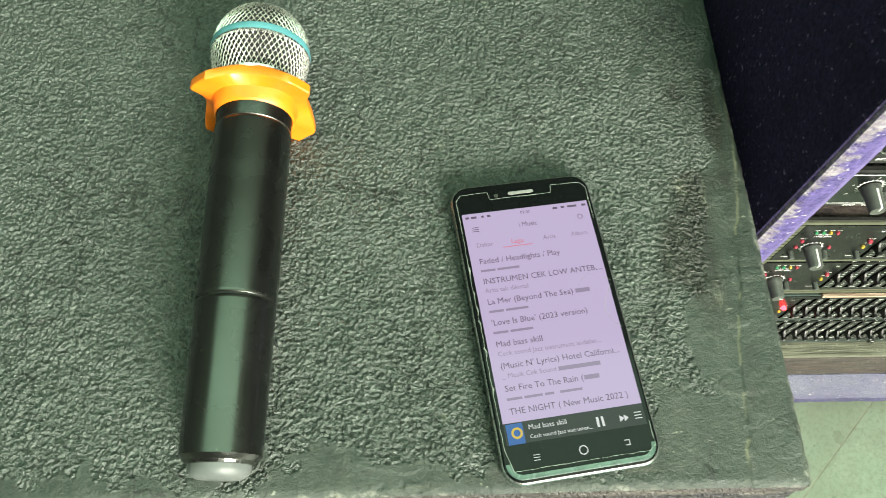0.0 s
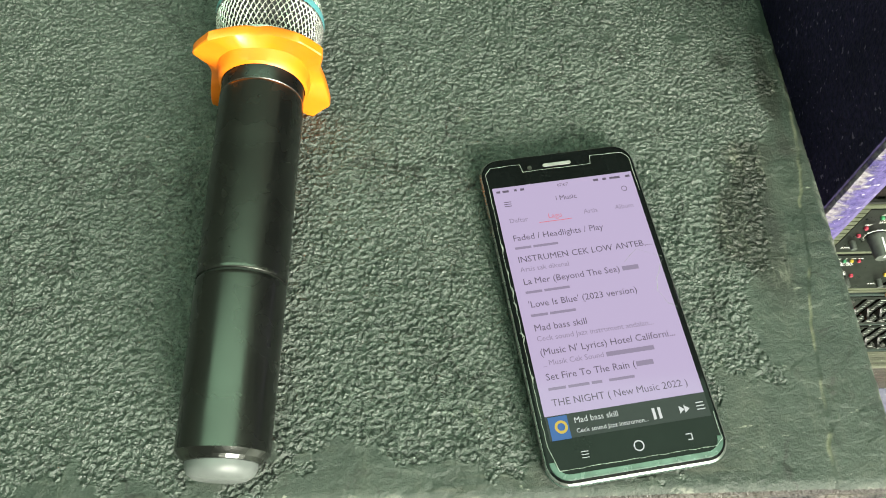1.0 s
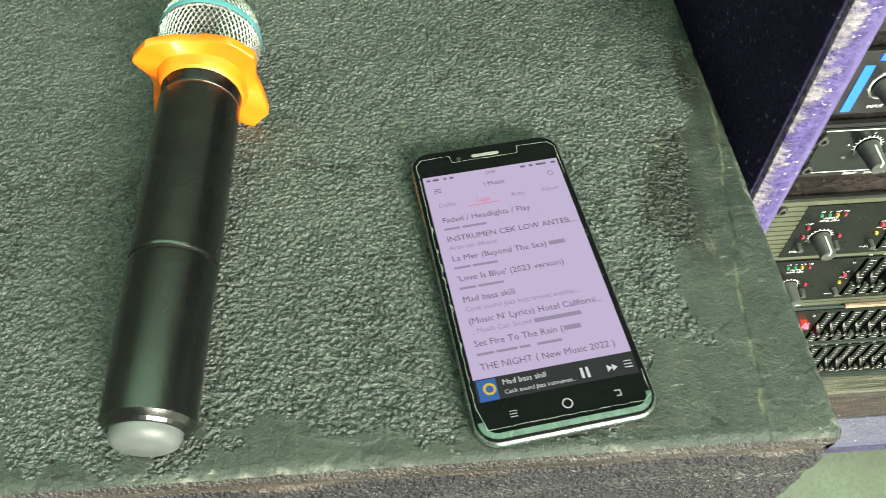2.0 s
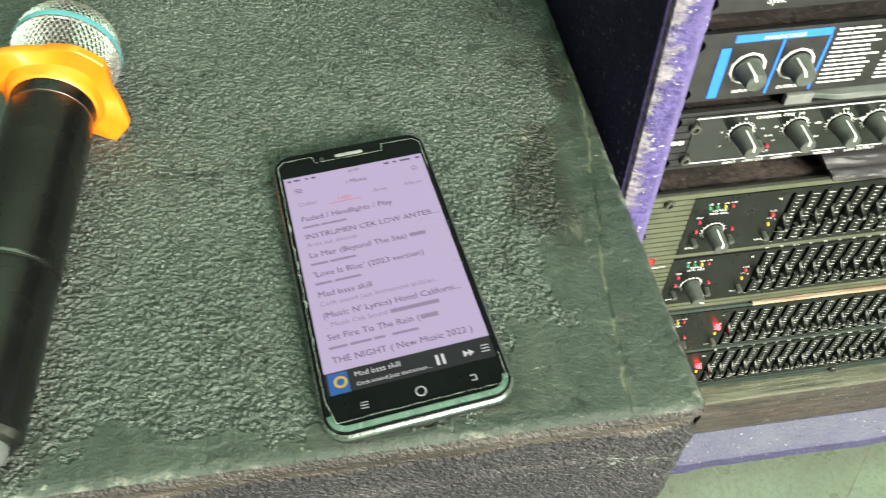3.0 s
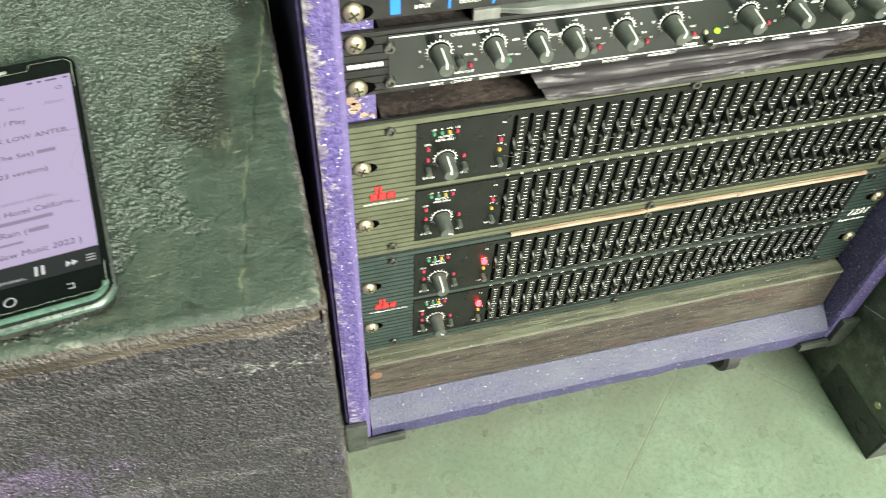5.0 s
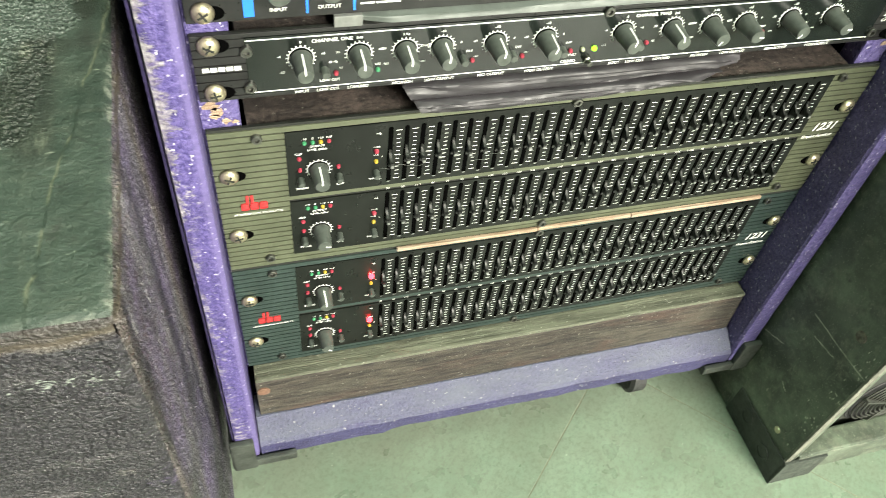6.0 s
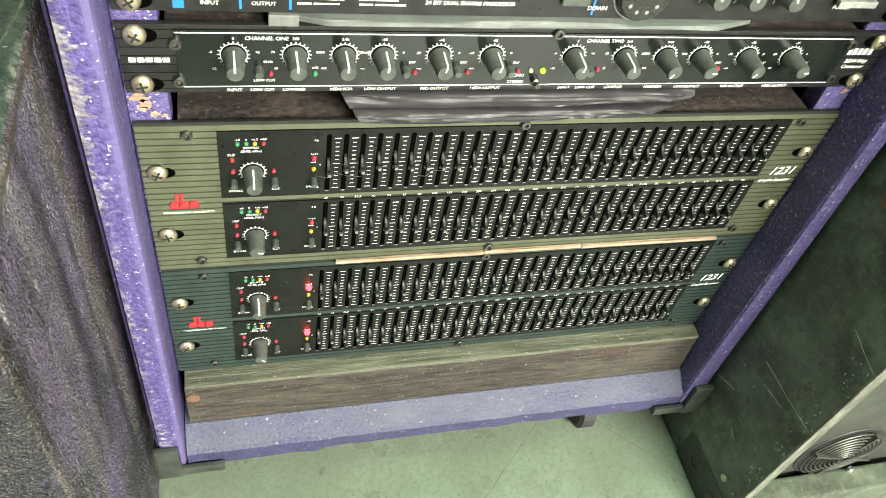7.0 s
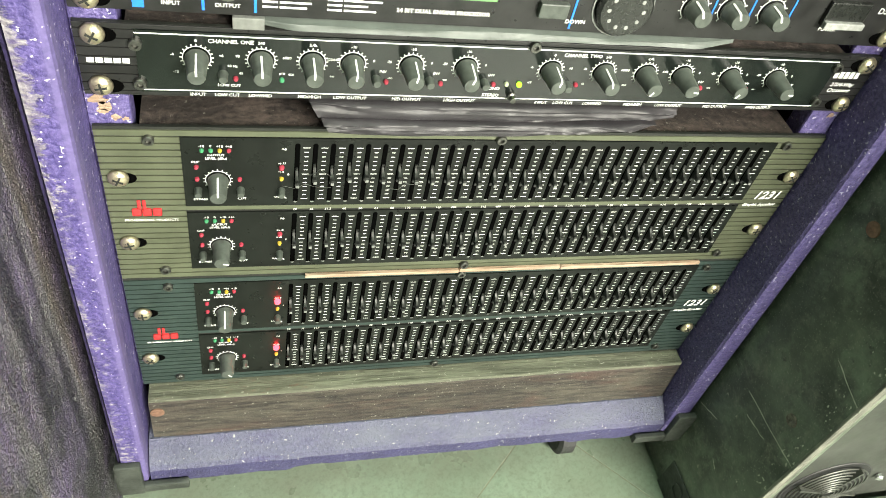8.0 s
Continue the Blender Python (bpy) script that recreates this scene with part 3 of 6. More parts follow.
RX0, RX1, RY0, RY1, RH = -2.2, 2.4, -2.9, 1.6, 2.7
plain_wall("wall_north", "unseen wall behind the equipment, kept dark for reflections", RX0, RX1, RY1, RY1 + 0.12, 0, RH)
plain_wall("wall_west", "unseen side wall, kept dark for reflections", RX0 - 0.12, RX0, RY0 - 0.12, RY1 + 0.12, 0, RH)
plain_wall("wall_east", "unseen side wall, kept dark for reflections", RX1, RX1 + 0.12, RY0 - 0.12, RY1 + 0.12, 0, RH)
for x0, x1, z0, z1 in ((RX0, 0.38, 0, RH), (2.32, RX1, 0, RH), (0.38, 2.32, 0, 1.13), (0.38, 2.32, 2.57, RH)):
    plain_wall("wall_south", "unseen wall round a window opening, kept dark for reflections", x0, x1, RY0 - 0.12, RY0, z0, z1)
tagged(finish("ceiling", box(RX0, RX1, RY0, RY1, RH, RH + 0.1), M_CEIL, None), "unseen plain grey-green ceiling", "ceiling", kind="structure")
floor = tagged(finish("floor", box(RX0 - 0.12, RX1 + 0.12, RY0 - 0.12, RY1 + 0.12, -0.1, -0.0002), M_GROUT, None),
               "floor of pale green marbled tiles, dusty", "floor", kind="structure")


# ---- stippled loudspeaker cabinet that carries the microphone and the phone ----
def stippled_cabinet():
    lo, hi, r = (-0.80, -0.184, 0.0), (-0.0345, 0.42, 0.5138), 0.0065
    cab = thing("speaker_cabinet", "black loudspeaker cabinet in thick stippled paint with worn plywood edges", "speaker cabinet")

    def wear_top(p):
        """1 where the stipple is worn off along the right and front borders."""
        n = 0.030 * (value_noise(p, 26, 9) - 0.5) + 0.022 * (value_noise(p, 75, 10) - 0.5) + 0.014 * (value_noise(p, 190, 12) - 0.5) + 0.008 * (value_noise(p, 380, 13) - 0.5)
        right = -0.0345 - p[:, 0]
        wide = 0.012 + 0.036 * np.clip((0.03 - p[:, 1]) / 0.13, 0, 1)
        front = p[:, 1] + 0.184
        deep = 0.016 + 0.036 * np.clip((p[:, 0] + 0.128) / 0.025, 0, 1)
        d = np.minimum(right - wide, front - deep) + n
        isles = np.clip((value_noise(p, 34, 15) + 0.35 * value_noise(p, 120, 16) - 1.12) * 14, 0, 1)
        return np.maximum(np.clip(0.5 - d / 0.0035, 0, 1), isles)

    def rubbed_top(p):
        """Dark rubbed spots near the worn border."""
        out_ = np.zeros(len(p))
        n = value_noise(p, 60, 31) - 0.5
        for cx, cy, sx, sy in ((-0.074, -0.052, 0.020, 0.042), (-0.047, 0.030, 0.005, 0.045), (-0.068, 0.045, 0.010, 0.016)):
            d = np.hypot((p[:, 0] - cx) / sx, (p[:, 1] - cy) / sy) + 1.5 * n
            out_ = np.maximum(out_, np.clip(1.15 - d, 0, 1))
        return np.clip(out_ * 1.6, 0, 1)

    def scuffed_top(p):
        """Pale knocks along the right and front rims."""
        edge = np.minimum(-0.0345 - p[:, 0], p[:, 1] + 0.187)
        rag = 0.012 * (value_noise(p, 40, 51) - 0.5) + 0.006 * (value_noise(p, 160, 52) - 0.5)
        return np.clip((0.0035 + rag - edge) / 0.002, 0, 1)

    def film_width(p):
        """How far the lapped paint film reaches in from the right rim."""
        return np.clip(0.005 - 0.155 * p[:, 1], 0.003, 0.031)

    def film_line(p):
        """The pale torn border of that film."""
        right = -0.0345 - p[:, 0]
        rag = 0.007 * (value_noise(p, 38, 41) - 0.5) + 0.0022 * (value_noise(p, 170, 42) - 0.5)
        broken = np.clip((value_noise(p, 70, 47) + 0.4 * value_noise(p, 210, 48) - 0.50) * 5, 0, 1)
        span = np.clip((0.05 - p[:, 1]) * 60, 0, 1) * np.clip((p[:, 1] + 0.174) * 150, 0, 1)
        return np.clip(1.25 - np.abs(film_width(p) + rag - right) / 0.0008, 0, 1) * broken * span

    def film_edges(p):
        """Torn films of paint lapped over the right rim and peeled on the smooth border."""
        right = -0.0345 - p[:, 0]
        rag = 0.007 * (value_noise(p, 38, 41) - 0.5) + 0.0022 * (value_noise(p, 170, 42) - 0.5)
        rim = np.clip((film_width(p) + rag - right) / 0.0008, 0, 1)
        peel = np.clip((value_noise(p, 48, 43) + 0.45 * value_noise(p, 150, 44) - 0.86) * 26, 0, 1)
        nick = np.clip((value_noise(p, 95, 45) + 0.4 * value_noise(p, 260, 46) - 1.06) * 12, 0, 1)
        return wear_top(p) * (0.00055 * rim + 0.00028 * peel - 0.0004 * nick * np.clip(1.4 - np.minimum(right, p[:, 1] + 0.184) / 0.012, 0, 1))

    def top_sheet(spans, steps, label=""):
        pos, q = rounded_sheet(lo, hi, r, 2, 1, spans, steps, 0.0020, 1, lambda p: 1 - 0.95 * wear_top(p), film_edges)
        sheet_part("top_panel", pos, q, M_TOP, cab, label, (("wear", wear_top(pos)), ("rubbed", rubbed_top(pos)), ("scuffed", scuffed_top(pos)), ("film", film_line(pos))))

    top_sheet(((-0.52, -0.0345), (-0.184, 0.25)), (840, 740), "stippled green-black top with smooth worn borders")
    top_sheet(((-0.80, -0.52), (-0.184, 0.42)), (70, 150))
    top_sheet(((-0.52, -0.0345), (0.25, 0.42)), (120, 40))

    def keep_front(p):
        return np.clip((0.497 + 0.006 * (value_noise(p, 40, 21) - 0.5) - p[:, 2]) * 200, 0.1, 1)

    def groove(p):
        """The bare board edge lies back behind the torn paint."""
        low = 0.4975 + 0.004 * (value_noise(p, 45, 21) - 0.5) + 0.002 * (value_noise(p, 160, 22) - 0.5)
        up = 0.5075 + 0.003 * (value_noise(p, 60, 23) - 0.5)
        return -0.0016 * np.clip((p[:, 2] - low) / 0.0012, 0, 1) * np.clip((up - p[:, 2]) / 0.0012, 0, 1)

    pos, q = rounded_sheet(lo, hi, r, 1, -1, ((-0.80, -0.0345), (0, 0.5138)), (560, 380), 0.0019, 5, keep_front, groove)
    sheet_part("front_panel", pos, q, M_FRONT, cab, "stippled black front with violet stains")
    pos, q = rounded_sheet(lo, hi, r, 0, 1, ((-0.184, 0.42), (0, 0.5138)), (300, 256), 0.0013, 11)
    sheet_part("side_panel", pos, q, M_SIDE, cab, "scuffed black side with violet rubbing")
    part("back_panel", box(-0.799, -0.038, 0.400, 0.4145, 0.001, 0.504), M_SIDE, cab)
    part("far_side_panel", box(-0.7985, -0.785, -0.176, 0.398, 0.001, 0.504), M_SIDE, cab)
    part("bottom_panel", box(-0.783, -0.045, -0.174, 0.398, 0.001, 0.016), M_SIDE, cab)
    # pale chips in the front paint
    bm = bmesh.new()
    rnd = random.Random(4)
    for k in range(70):
        px, pz = -0.060 + rnd.gauss(0, 0.009), 0.4775 + rnd.gauss(0, 0.0030)
        s = rnd.uniform(0.0003, 0.0009)
        n = 7
        bm.faces.new([bm.verts.new((px + s * rnd.uniform(0.5, 1.2) * 1.5 * math.cos(t), -0.1846, pz + s * rnd.uniform(0.4, 1) * math.sin(t))) for t in [2 * math.pi * i / n for i in range(n)]])
    bmesh.ops.recalc_face_normals(bm, faces=bm.faces)
    part("paint_chip", bm, M_CRACK, cab, "pale scuff in the paint")
    return cab


stippled_cabinet()


# ---- the rack ----
PB = 0.17


def rack():
    top = 0.72
    rk = thing("equipment_rack", "violet-covered equipment rack on castors with a wooden plinth", "equipment rack")
    for x0, x1, m, lab, out_side, thin in ((-0.0220, -0.002, M_PURPLE_CHIP, "violet side wall with chipped pale front edge", -1, 0.0015), (0.4845, 0.5050, M_PURPLE, "violet side wall", 1, 0.0090)):
        bm = box(x0, x1, -0.043, 0.02, 0.078, top, bev=0.004)
        for v in bm.verts:
            # the posts have worn thinner towards the top
            up = (v.co.z - 0.08) / 0.64
            if v.co.y < 0:
                v.co.y += (0.003 + thin * 0.8) * up
                if (v.co.x - (x0 + x1) / 2) * out_side > 0:
                    v.co.x -= out_side * thin * up
        part("side_wall", bm, m, rk, lab)
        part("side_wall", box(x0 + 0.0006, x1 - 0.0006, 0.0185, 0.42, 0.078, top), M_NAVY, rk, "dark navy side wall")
    # outer carpet on the side that faces the cabinet
    bm = box(-0.0238, -0.0222, -0.0405, 0.42, 0.08, top, bev=0.0006)
    for v in bm.verts:
        if v.co.y < 0:
            v.co.y += 0.0042 * (v.co.z - 0.08) / 0.64
            v.co.x += 0.0010 * (v.co.z - 0.08) / 0.64
    part("side_carpet", bm, M_NAVY, rk, "dark navy carpeted outer side")
    for x0, x1 in ((-0.0018, 0.021), (0.4615, 0.4842)):
        part("mounting_rail", box(x0, x1, 0.0012, 0.018, 0.165, top - 0.02, bev=0.0015), M_PURPLE, rk)
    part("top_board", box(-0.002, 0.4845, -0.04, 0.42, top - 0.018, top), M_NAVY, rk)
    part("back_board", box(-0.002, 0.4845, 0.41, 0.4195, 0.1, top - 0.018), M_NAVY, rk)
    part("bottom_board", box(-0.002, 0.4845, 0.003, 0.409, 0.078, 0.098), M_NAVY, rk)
    bm = bmesh.new()
    prof = [(0.002, 0.071), (-0.039, 0.071), (-0.0415, 0.074), (-0.0415, 0.0935), (-0.0385, 0.097), (-0.0205, 0.111), (0.002, 0.111)]
    nx = 60
    rings = []
    for i in range(nx + 1):
        x = -0.001 + 0.485 * i / nx
        wob = noise.noise((x * 40, 0, 3)) * 0.0012
        low = 0.004 if 0.118 < x < 0.385 else 0.0
        rings.append([bm.verts.new((x, y + (wob if y < -0.03 else 0), z + (low + wob if z < 0.08 else 0))) for y, z in prof])
    for a, b in zip(rings, rings[1:]):
        for k in range(len(prof)):
            bm.faces.new((a[k], b[k], b[(k + 1) % len(prof)], a[(k + 1) % len(prof)]))
    bm.faces.new(list(reversed(rings[0])))
    bm.faces.new(rings[-1])
    bmesh.ops.recalc_face_normals(bm, faces=bm.faces)
    part("bottom_lip", bm, M_LIP, rk, "dusty faded violet bottom lip")
    bm = bmesh.new()
    prof = [(0.0, 0.1115), (-0.0195, 0.1115), (-0.0165, 0.160), (-0.014, 0.1635), (0.0, 0.1635)]
    rings = [[bm.verts.new((x, y, z)) for y, z in prof] for x in np.linspace(0.0032, 0.4825, 41)]
    for i, rg in enumerate(rings):
        for v in rg:
            v.co.y += noise.noise((v.co.x * 50, v.co.z * 60, 1)) * 0.0006
            v.co.z += noise.noise((v.co.x * 60, 5, v.co.z * 60)) * 0.0007 if v.co.z > 0.15 else 0
    for a, b in zip(rings, rings[1:]):
        for k in range(len(prof)):
            bm.faces.new((a[k], b[k], b[(k + 1) % len(prof)], a[(k + 1) % len(prof)]))
    bm.faces.new(list(reversed(rings[0])))
    bm.faces.new(rings[-1])
    bmesh.ops.recalc_face_normals(bm, faces=bm.faces)
    pl = part("plinth_board", bm, M_WOOD, rk, "grimy dark wooden plinth board")
    bm = bmesh.new()
    add_box(bm, 0.0034, 0.4822, -0.0172, -0.0005, 0.1631, 0.1672, 0.0012)
    part("dust_ledge", bm, M_WOODTOP, pl, "grey-green dust on the ledge")
    for x, z in ((0.009, 0.149),):
        part("wood_plug", lathe([(0.0055, -0.001), (0.0055, 0.0006), (0.003, 0.001)], out(x, z, -0.0175), 16), M_PLUG, pl)
    # black plastic corners
    for side, x0, x1, xe in ((0, -0.026, 0.030, -0.0265), (1, 0.4555, 0.509, 0.5065)):
        bm = bmesh.new()
        add_box(bm, x0, x1, -0.0480, -0.0425, 0.070, 0.0805, 0.0015)
        add_box(bm, x0 + 0.0008, x1 - 0.0008, -0.0470, 0.03, 0.0675, 0.0755, 0.0015)
        xa, xb = (-0.0265, -0.006) if side == 0 else (0.4885, 0.509)
        add_box(bm, xa, xb, -0.0490, -0.0425, 0.0685, 0.117 if side == 0 else 0.116, 0.0018)
        xa, xb = (-0.0275, -0.0235) if side == 0 else (0.5048, 0.5056)
        add_box(bm, xa, xb, -0.047, 0.03, 0.070, 0.104, 0.0004)
        part("corner_guard", bm, M_GUARD, rk, "dusty black plastic corner guard")
    for x, y in ((0.045, 0.010), (0.405, -0.002), (0.045, 0.37), (0.43, 0.37)):
        castor = part("castor", lathe([(0.018, 0.058), (0.022, 0.060), (0.022, 0.0665), (0.0, 0.0668)], pose(x, y, 0.0085), 16), M_STEEL, rk)
        part("wheel", lathe([(0.022, -0.010), (0.0265, -0.007), (0.0265, 0.007), (0.022, 0.010)], pose(x, y, 0.0265, 0, 90, 0), 24), M_RUBBER, castor)
        bm = bmesh.new()
        for s in (-1, 1):
            add_box(bm, x + s * 0.013 - 0.001, x + s * 0.013 + 0.001, y - 0.012, y + 0.012, 0.02, 0.068)
        part("fork", bm, M_STEEL, castor)
    # bare filler spots on the rails
    rnd = random.Random(2)
    for cx, cz, s in ((0.0050, 0.4525, 0.0050), (0.0085, 0.4480, 0.0042), (0.0065, 0.4445, 0.0028), (0.0125, 0.4405, 0.0030), (0.0180, 0.4395, 0.0022), (0.4770, 0.4525, 0.0030)):
        bm = bmesh.new()
        n = 14
        vs = [bm.verts.new((cx + s * rnd.uniform(0.55, 1.2) * math.cos(t), 0.0006, cz + s * rnd.uniform(0.4, 0.95) * math.sin(t))) for t in [2 * math.pi * i / n for i in range(n)]]
        f = bm.faces.new(vs)
        bmesh.ops.recalc_face_normals(bm, faces=[f])
        if f.normal.y > 0:
            f.normal_flip()
        part("bare_spot", bm, M_PALE, rk, "chipped pale wood spot")
    return rk


rack()


def screw_mesh(material, r, name):
    bm = lathe([(r, 0), (r * 0.96, r * 0.25), (r * 0.75, r * 0.5), (r * 0.35, r * 0.64), (0.0003, r * 0.66)], Matrix.Identity(4), 20)
    me = bpy.data.meshes.new(name)
    bm.to_mesh(me)
    bm.free()
    me.materials.append(material)
    me.polygons.foreach_set("use_smooth", [True] * len(me.polygons))
    return me


def cross_mesh(r):
    bm = bmesh.new()
    add_box(bm, -r * 0.5, r * 0.5, -r * 0.09, r * 0.09, r * 0.54, r * 0.69)
    add_box(bm, -r * 0.09, r * 0.09, -r * 0.5, r * 0.5, r * 0.54, r * 0.69)
    me = bpy.data.meshes.new("cross_slot")
    bm.to_mesh(me)
    bm.free()
    me.materials.append(M_GROOVE)
    return me


ME_SCREW, ME_CROSS = screw_mesh(M_BRASS, 0.0062, "rack_screw"), cross_mesh(0.0062)


def hex_mesh():
    bm = lathe([(0.0034, 0), (0.0034, 0.0022), (0.003, 0.0028), (0.0017, 0.0028), (0.0015, 0.001), (0.0002, 0.001)], Matrix.Identity(4), 18)
    me = bpy.data.meshes.new("socket_screw")
    bm.to_mesh(me)
    bm.free()
    me.materials.append(M_STEEL)
    return me


ME_HEX = hex_mesh()


def shared(name, me, parent, m):
    ob = new(name, me)
    ob.parent = parent
    ob.matrix_basis = m
    return ob


def rack_screw(parent, x, z, y=-0.003, slot=True, turn=0, dx=0.004):
    if slot:
        bm = lathe([(0.0042, 0), (0.0042, 0.0004)], out(x + dx, z - 0.0008, y) @ Matrix.Diagonal((1.5, 1, 1, 1)), 18)
        part("mounting_slot", bm, M_SLOT, parent)
    s = shared("rack_screw", ME_SCREW, parent, out(x, z, y - 0.0003, turn))
    shared("cross_slot", ME_CROSS, s, Matrix.Identity(4))


def led(parent, x, z, y, material, r=0.0017, label=""):
    return part("indicator_lamp", lathe([(r, 0), (r, r * 0.6), (r * 0.7, r * 1.2), (r * 0.1, r * 1.4)], out(x, z, y), 14), material, parent, label, True)


def button(parent, x, z, y, r=0.0028, h=0.007):
    return part("push_button", lathe([(r * 1.05, 0), (r, 0.001), (r * 0.95, h * 0.85), (r * 0.8, h), (r * 0.1, h)], out(x, z, y), 16), M_KNOB, parent, "grey plastic push button", True)


def rotary(parent, x, z, y, r0, r1, h, turn, ring=True, material=None, ticks=17):
    k = part("rotary_knob", lathe([(r0, 0.0008), (r0, h * 0.2), (r0 * 0.93, h * 0.24), (r1, h * 0.93), (r1 * 0.9, h), (0.0005, h)], out(x, z, y), 28), material or M_KNOB, parent, "grey-black plastic knob", True)
    bm = bmesh.new()
    t = out(x, z, y, turn)
    w = r1 * 0.11
    v = [bm.verts.new(t @ Vector(p)) for p in ((-w, r0 * 0.95, h * 0.26), (w, r0 * 0.95, h * 0.26), (w, r1 * 1.06, h * 0.93), (-w, r1 * 1.06, h * 0.93),
                                               (w, r1 * 0.2, h * 1.012), (-w, r1 * 0.2, h * 1.012), (w, r1 * 0.92, h * 1.012), (-w, r1 * 0.92, h * 1.012))]
    bm.faces.new((v[0], v[1], v[2], v[3]))
    bm.faces.new((v[3], v[2], v[6], v[7]))
    bm.faces.new((v[7], v[6], v[4], v[5]))
    part("pointer_line", bm, M_WHITE, k)
    if ring:
        bm = bmesh.new()
        for i in range(ticks):
            a = radians(-140 + 280 * i / (ticks - 1))
            m = out(x, z, y, 0) @ pose(0, 0, 0.0002, 0, 0, -math.degrees(a))
            vs = [bm.verts.new(m @ Vector(p)) for p in ((-0.0003, r0 * 1.18, 0), (0.0003, r0 * 1.18, 0), (0.0003, r0 * 1.42, 0), (-0.0003, r0 * 1.42, 0))]
            bm.faces.new(vs)
        n = 36
        for i in range(n):
            a0, a1 = radians(50 - 280 * i / n - 0 + 180), radians(50 - 280 * (i + 1) / n + 180)
            m = out(x, z, y, 0)
            q = [bm.verts.new(m @ Vector((rr * math.cos(t), rr * math.sin(t), 0.0002))) for rr, t in ((r0 * 1.14, a0), (r0 * 1.21, a0), (r0 * 1.21, a1), (r0 * 1.14, a1))]
            bm.faces.new(q)
        part("dial_scale", bm, M_WHITE, parent, kind="stuff")
    return k


BANDS = "20 25 31.5 40 50 63 80 100 125 160 200 250 315 400 500 630 800 1K 1.25K 1.6K 2K 2.5K 3.15K 4K 5K 6.3K 8K 10K 12.5K 16K 20K".split()


def lever_mesh():
    """A thin bent fin with a small blunt end, its end cap and the slot that it runs in."""
    bm = bmesh.new()
    add_box(bm, -0.0007, 0.0007, -0.0072, 0.0078, -0.001, 0.0008)
    side = [(-0.0046, 0.0006), (0.0058, 0.0006), (0.0034, 0.0032), (0.0020, 0.0056), (0.0022, 0.0082), (-0.0014, 0.0082), (-0.0018, 0.0060), (-0.0026, 0.0034)]
    half = [0.0008, 0.0008, 0.0008, 0.0010, 0.0012, 0.0012, 0.0011, 0.0008]
    l = [bm.verts.new((-w, y, z)) for (y, z), w in zip(side, half)]
    q = [bm.verts.new((w, y, z)) for (y, z), w in zip(side, half)]
    bm.faces.new(l)
    bm.faces.new(list(reversed(q)))
    n = len(side)
    for i in range(n):
        bm.faces.new((l[i], q[i], q[(i + 1) % n], l[(i + 1) % n]))
    bmesh.ops.recalc_face_normals(bm, faces=bm.faces)
    me = bpy.data.meshes.new("slider_lever")
    bm.to_mesh(me)
    bm.free()
    me.materials.append(M_LEVER)
    bm = bmesh.new()
    add_box(bm, -0.0010, 0.0010, -0.0016, 0.0004, 0.0078, 0.0086, 0.0002)
    tip = bpy.data.meshes.new("lever_tip")
    bm.to_mesh(tip)
    bm.free()
    tip.materials.append(M_LEVERTIP)
    bm = bmesh.new()
    R, hl = 0.0016, 0.0234
    arc = [i * math.pi / 6 for i in range(7)]
    prof = [(math.cos(a) * R, math.sin(a) * R + hl) for a in arc] + [(-math.cos(a) * R, -math.sin(a) * R - hl) for a in arc]
    bm.faces.new([bm.verts.new((x, y, 0)) for x, y in prof])
    slot = bpy.data.meshes.new("slider_slot")
    bm.to_mesh(slot)
    bm.free()
    slot.materials.append(M_SLOT)
    return me, tip, slot


ME_LEVER, ME_TIP, ME_SLOT = lever_mesh()


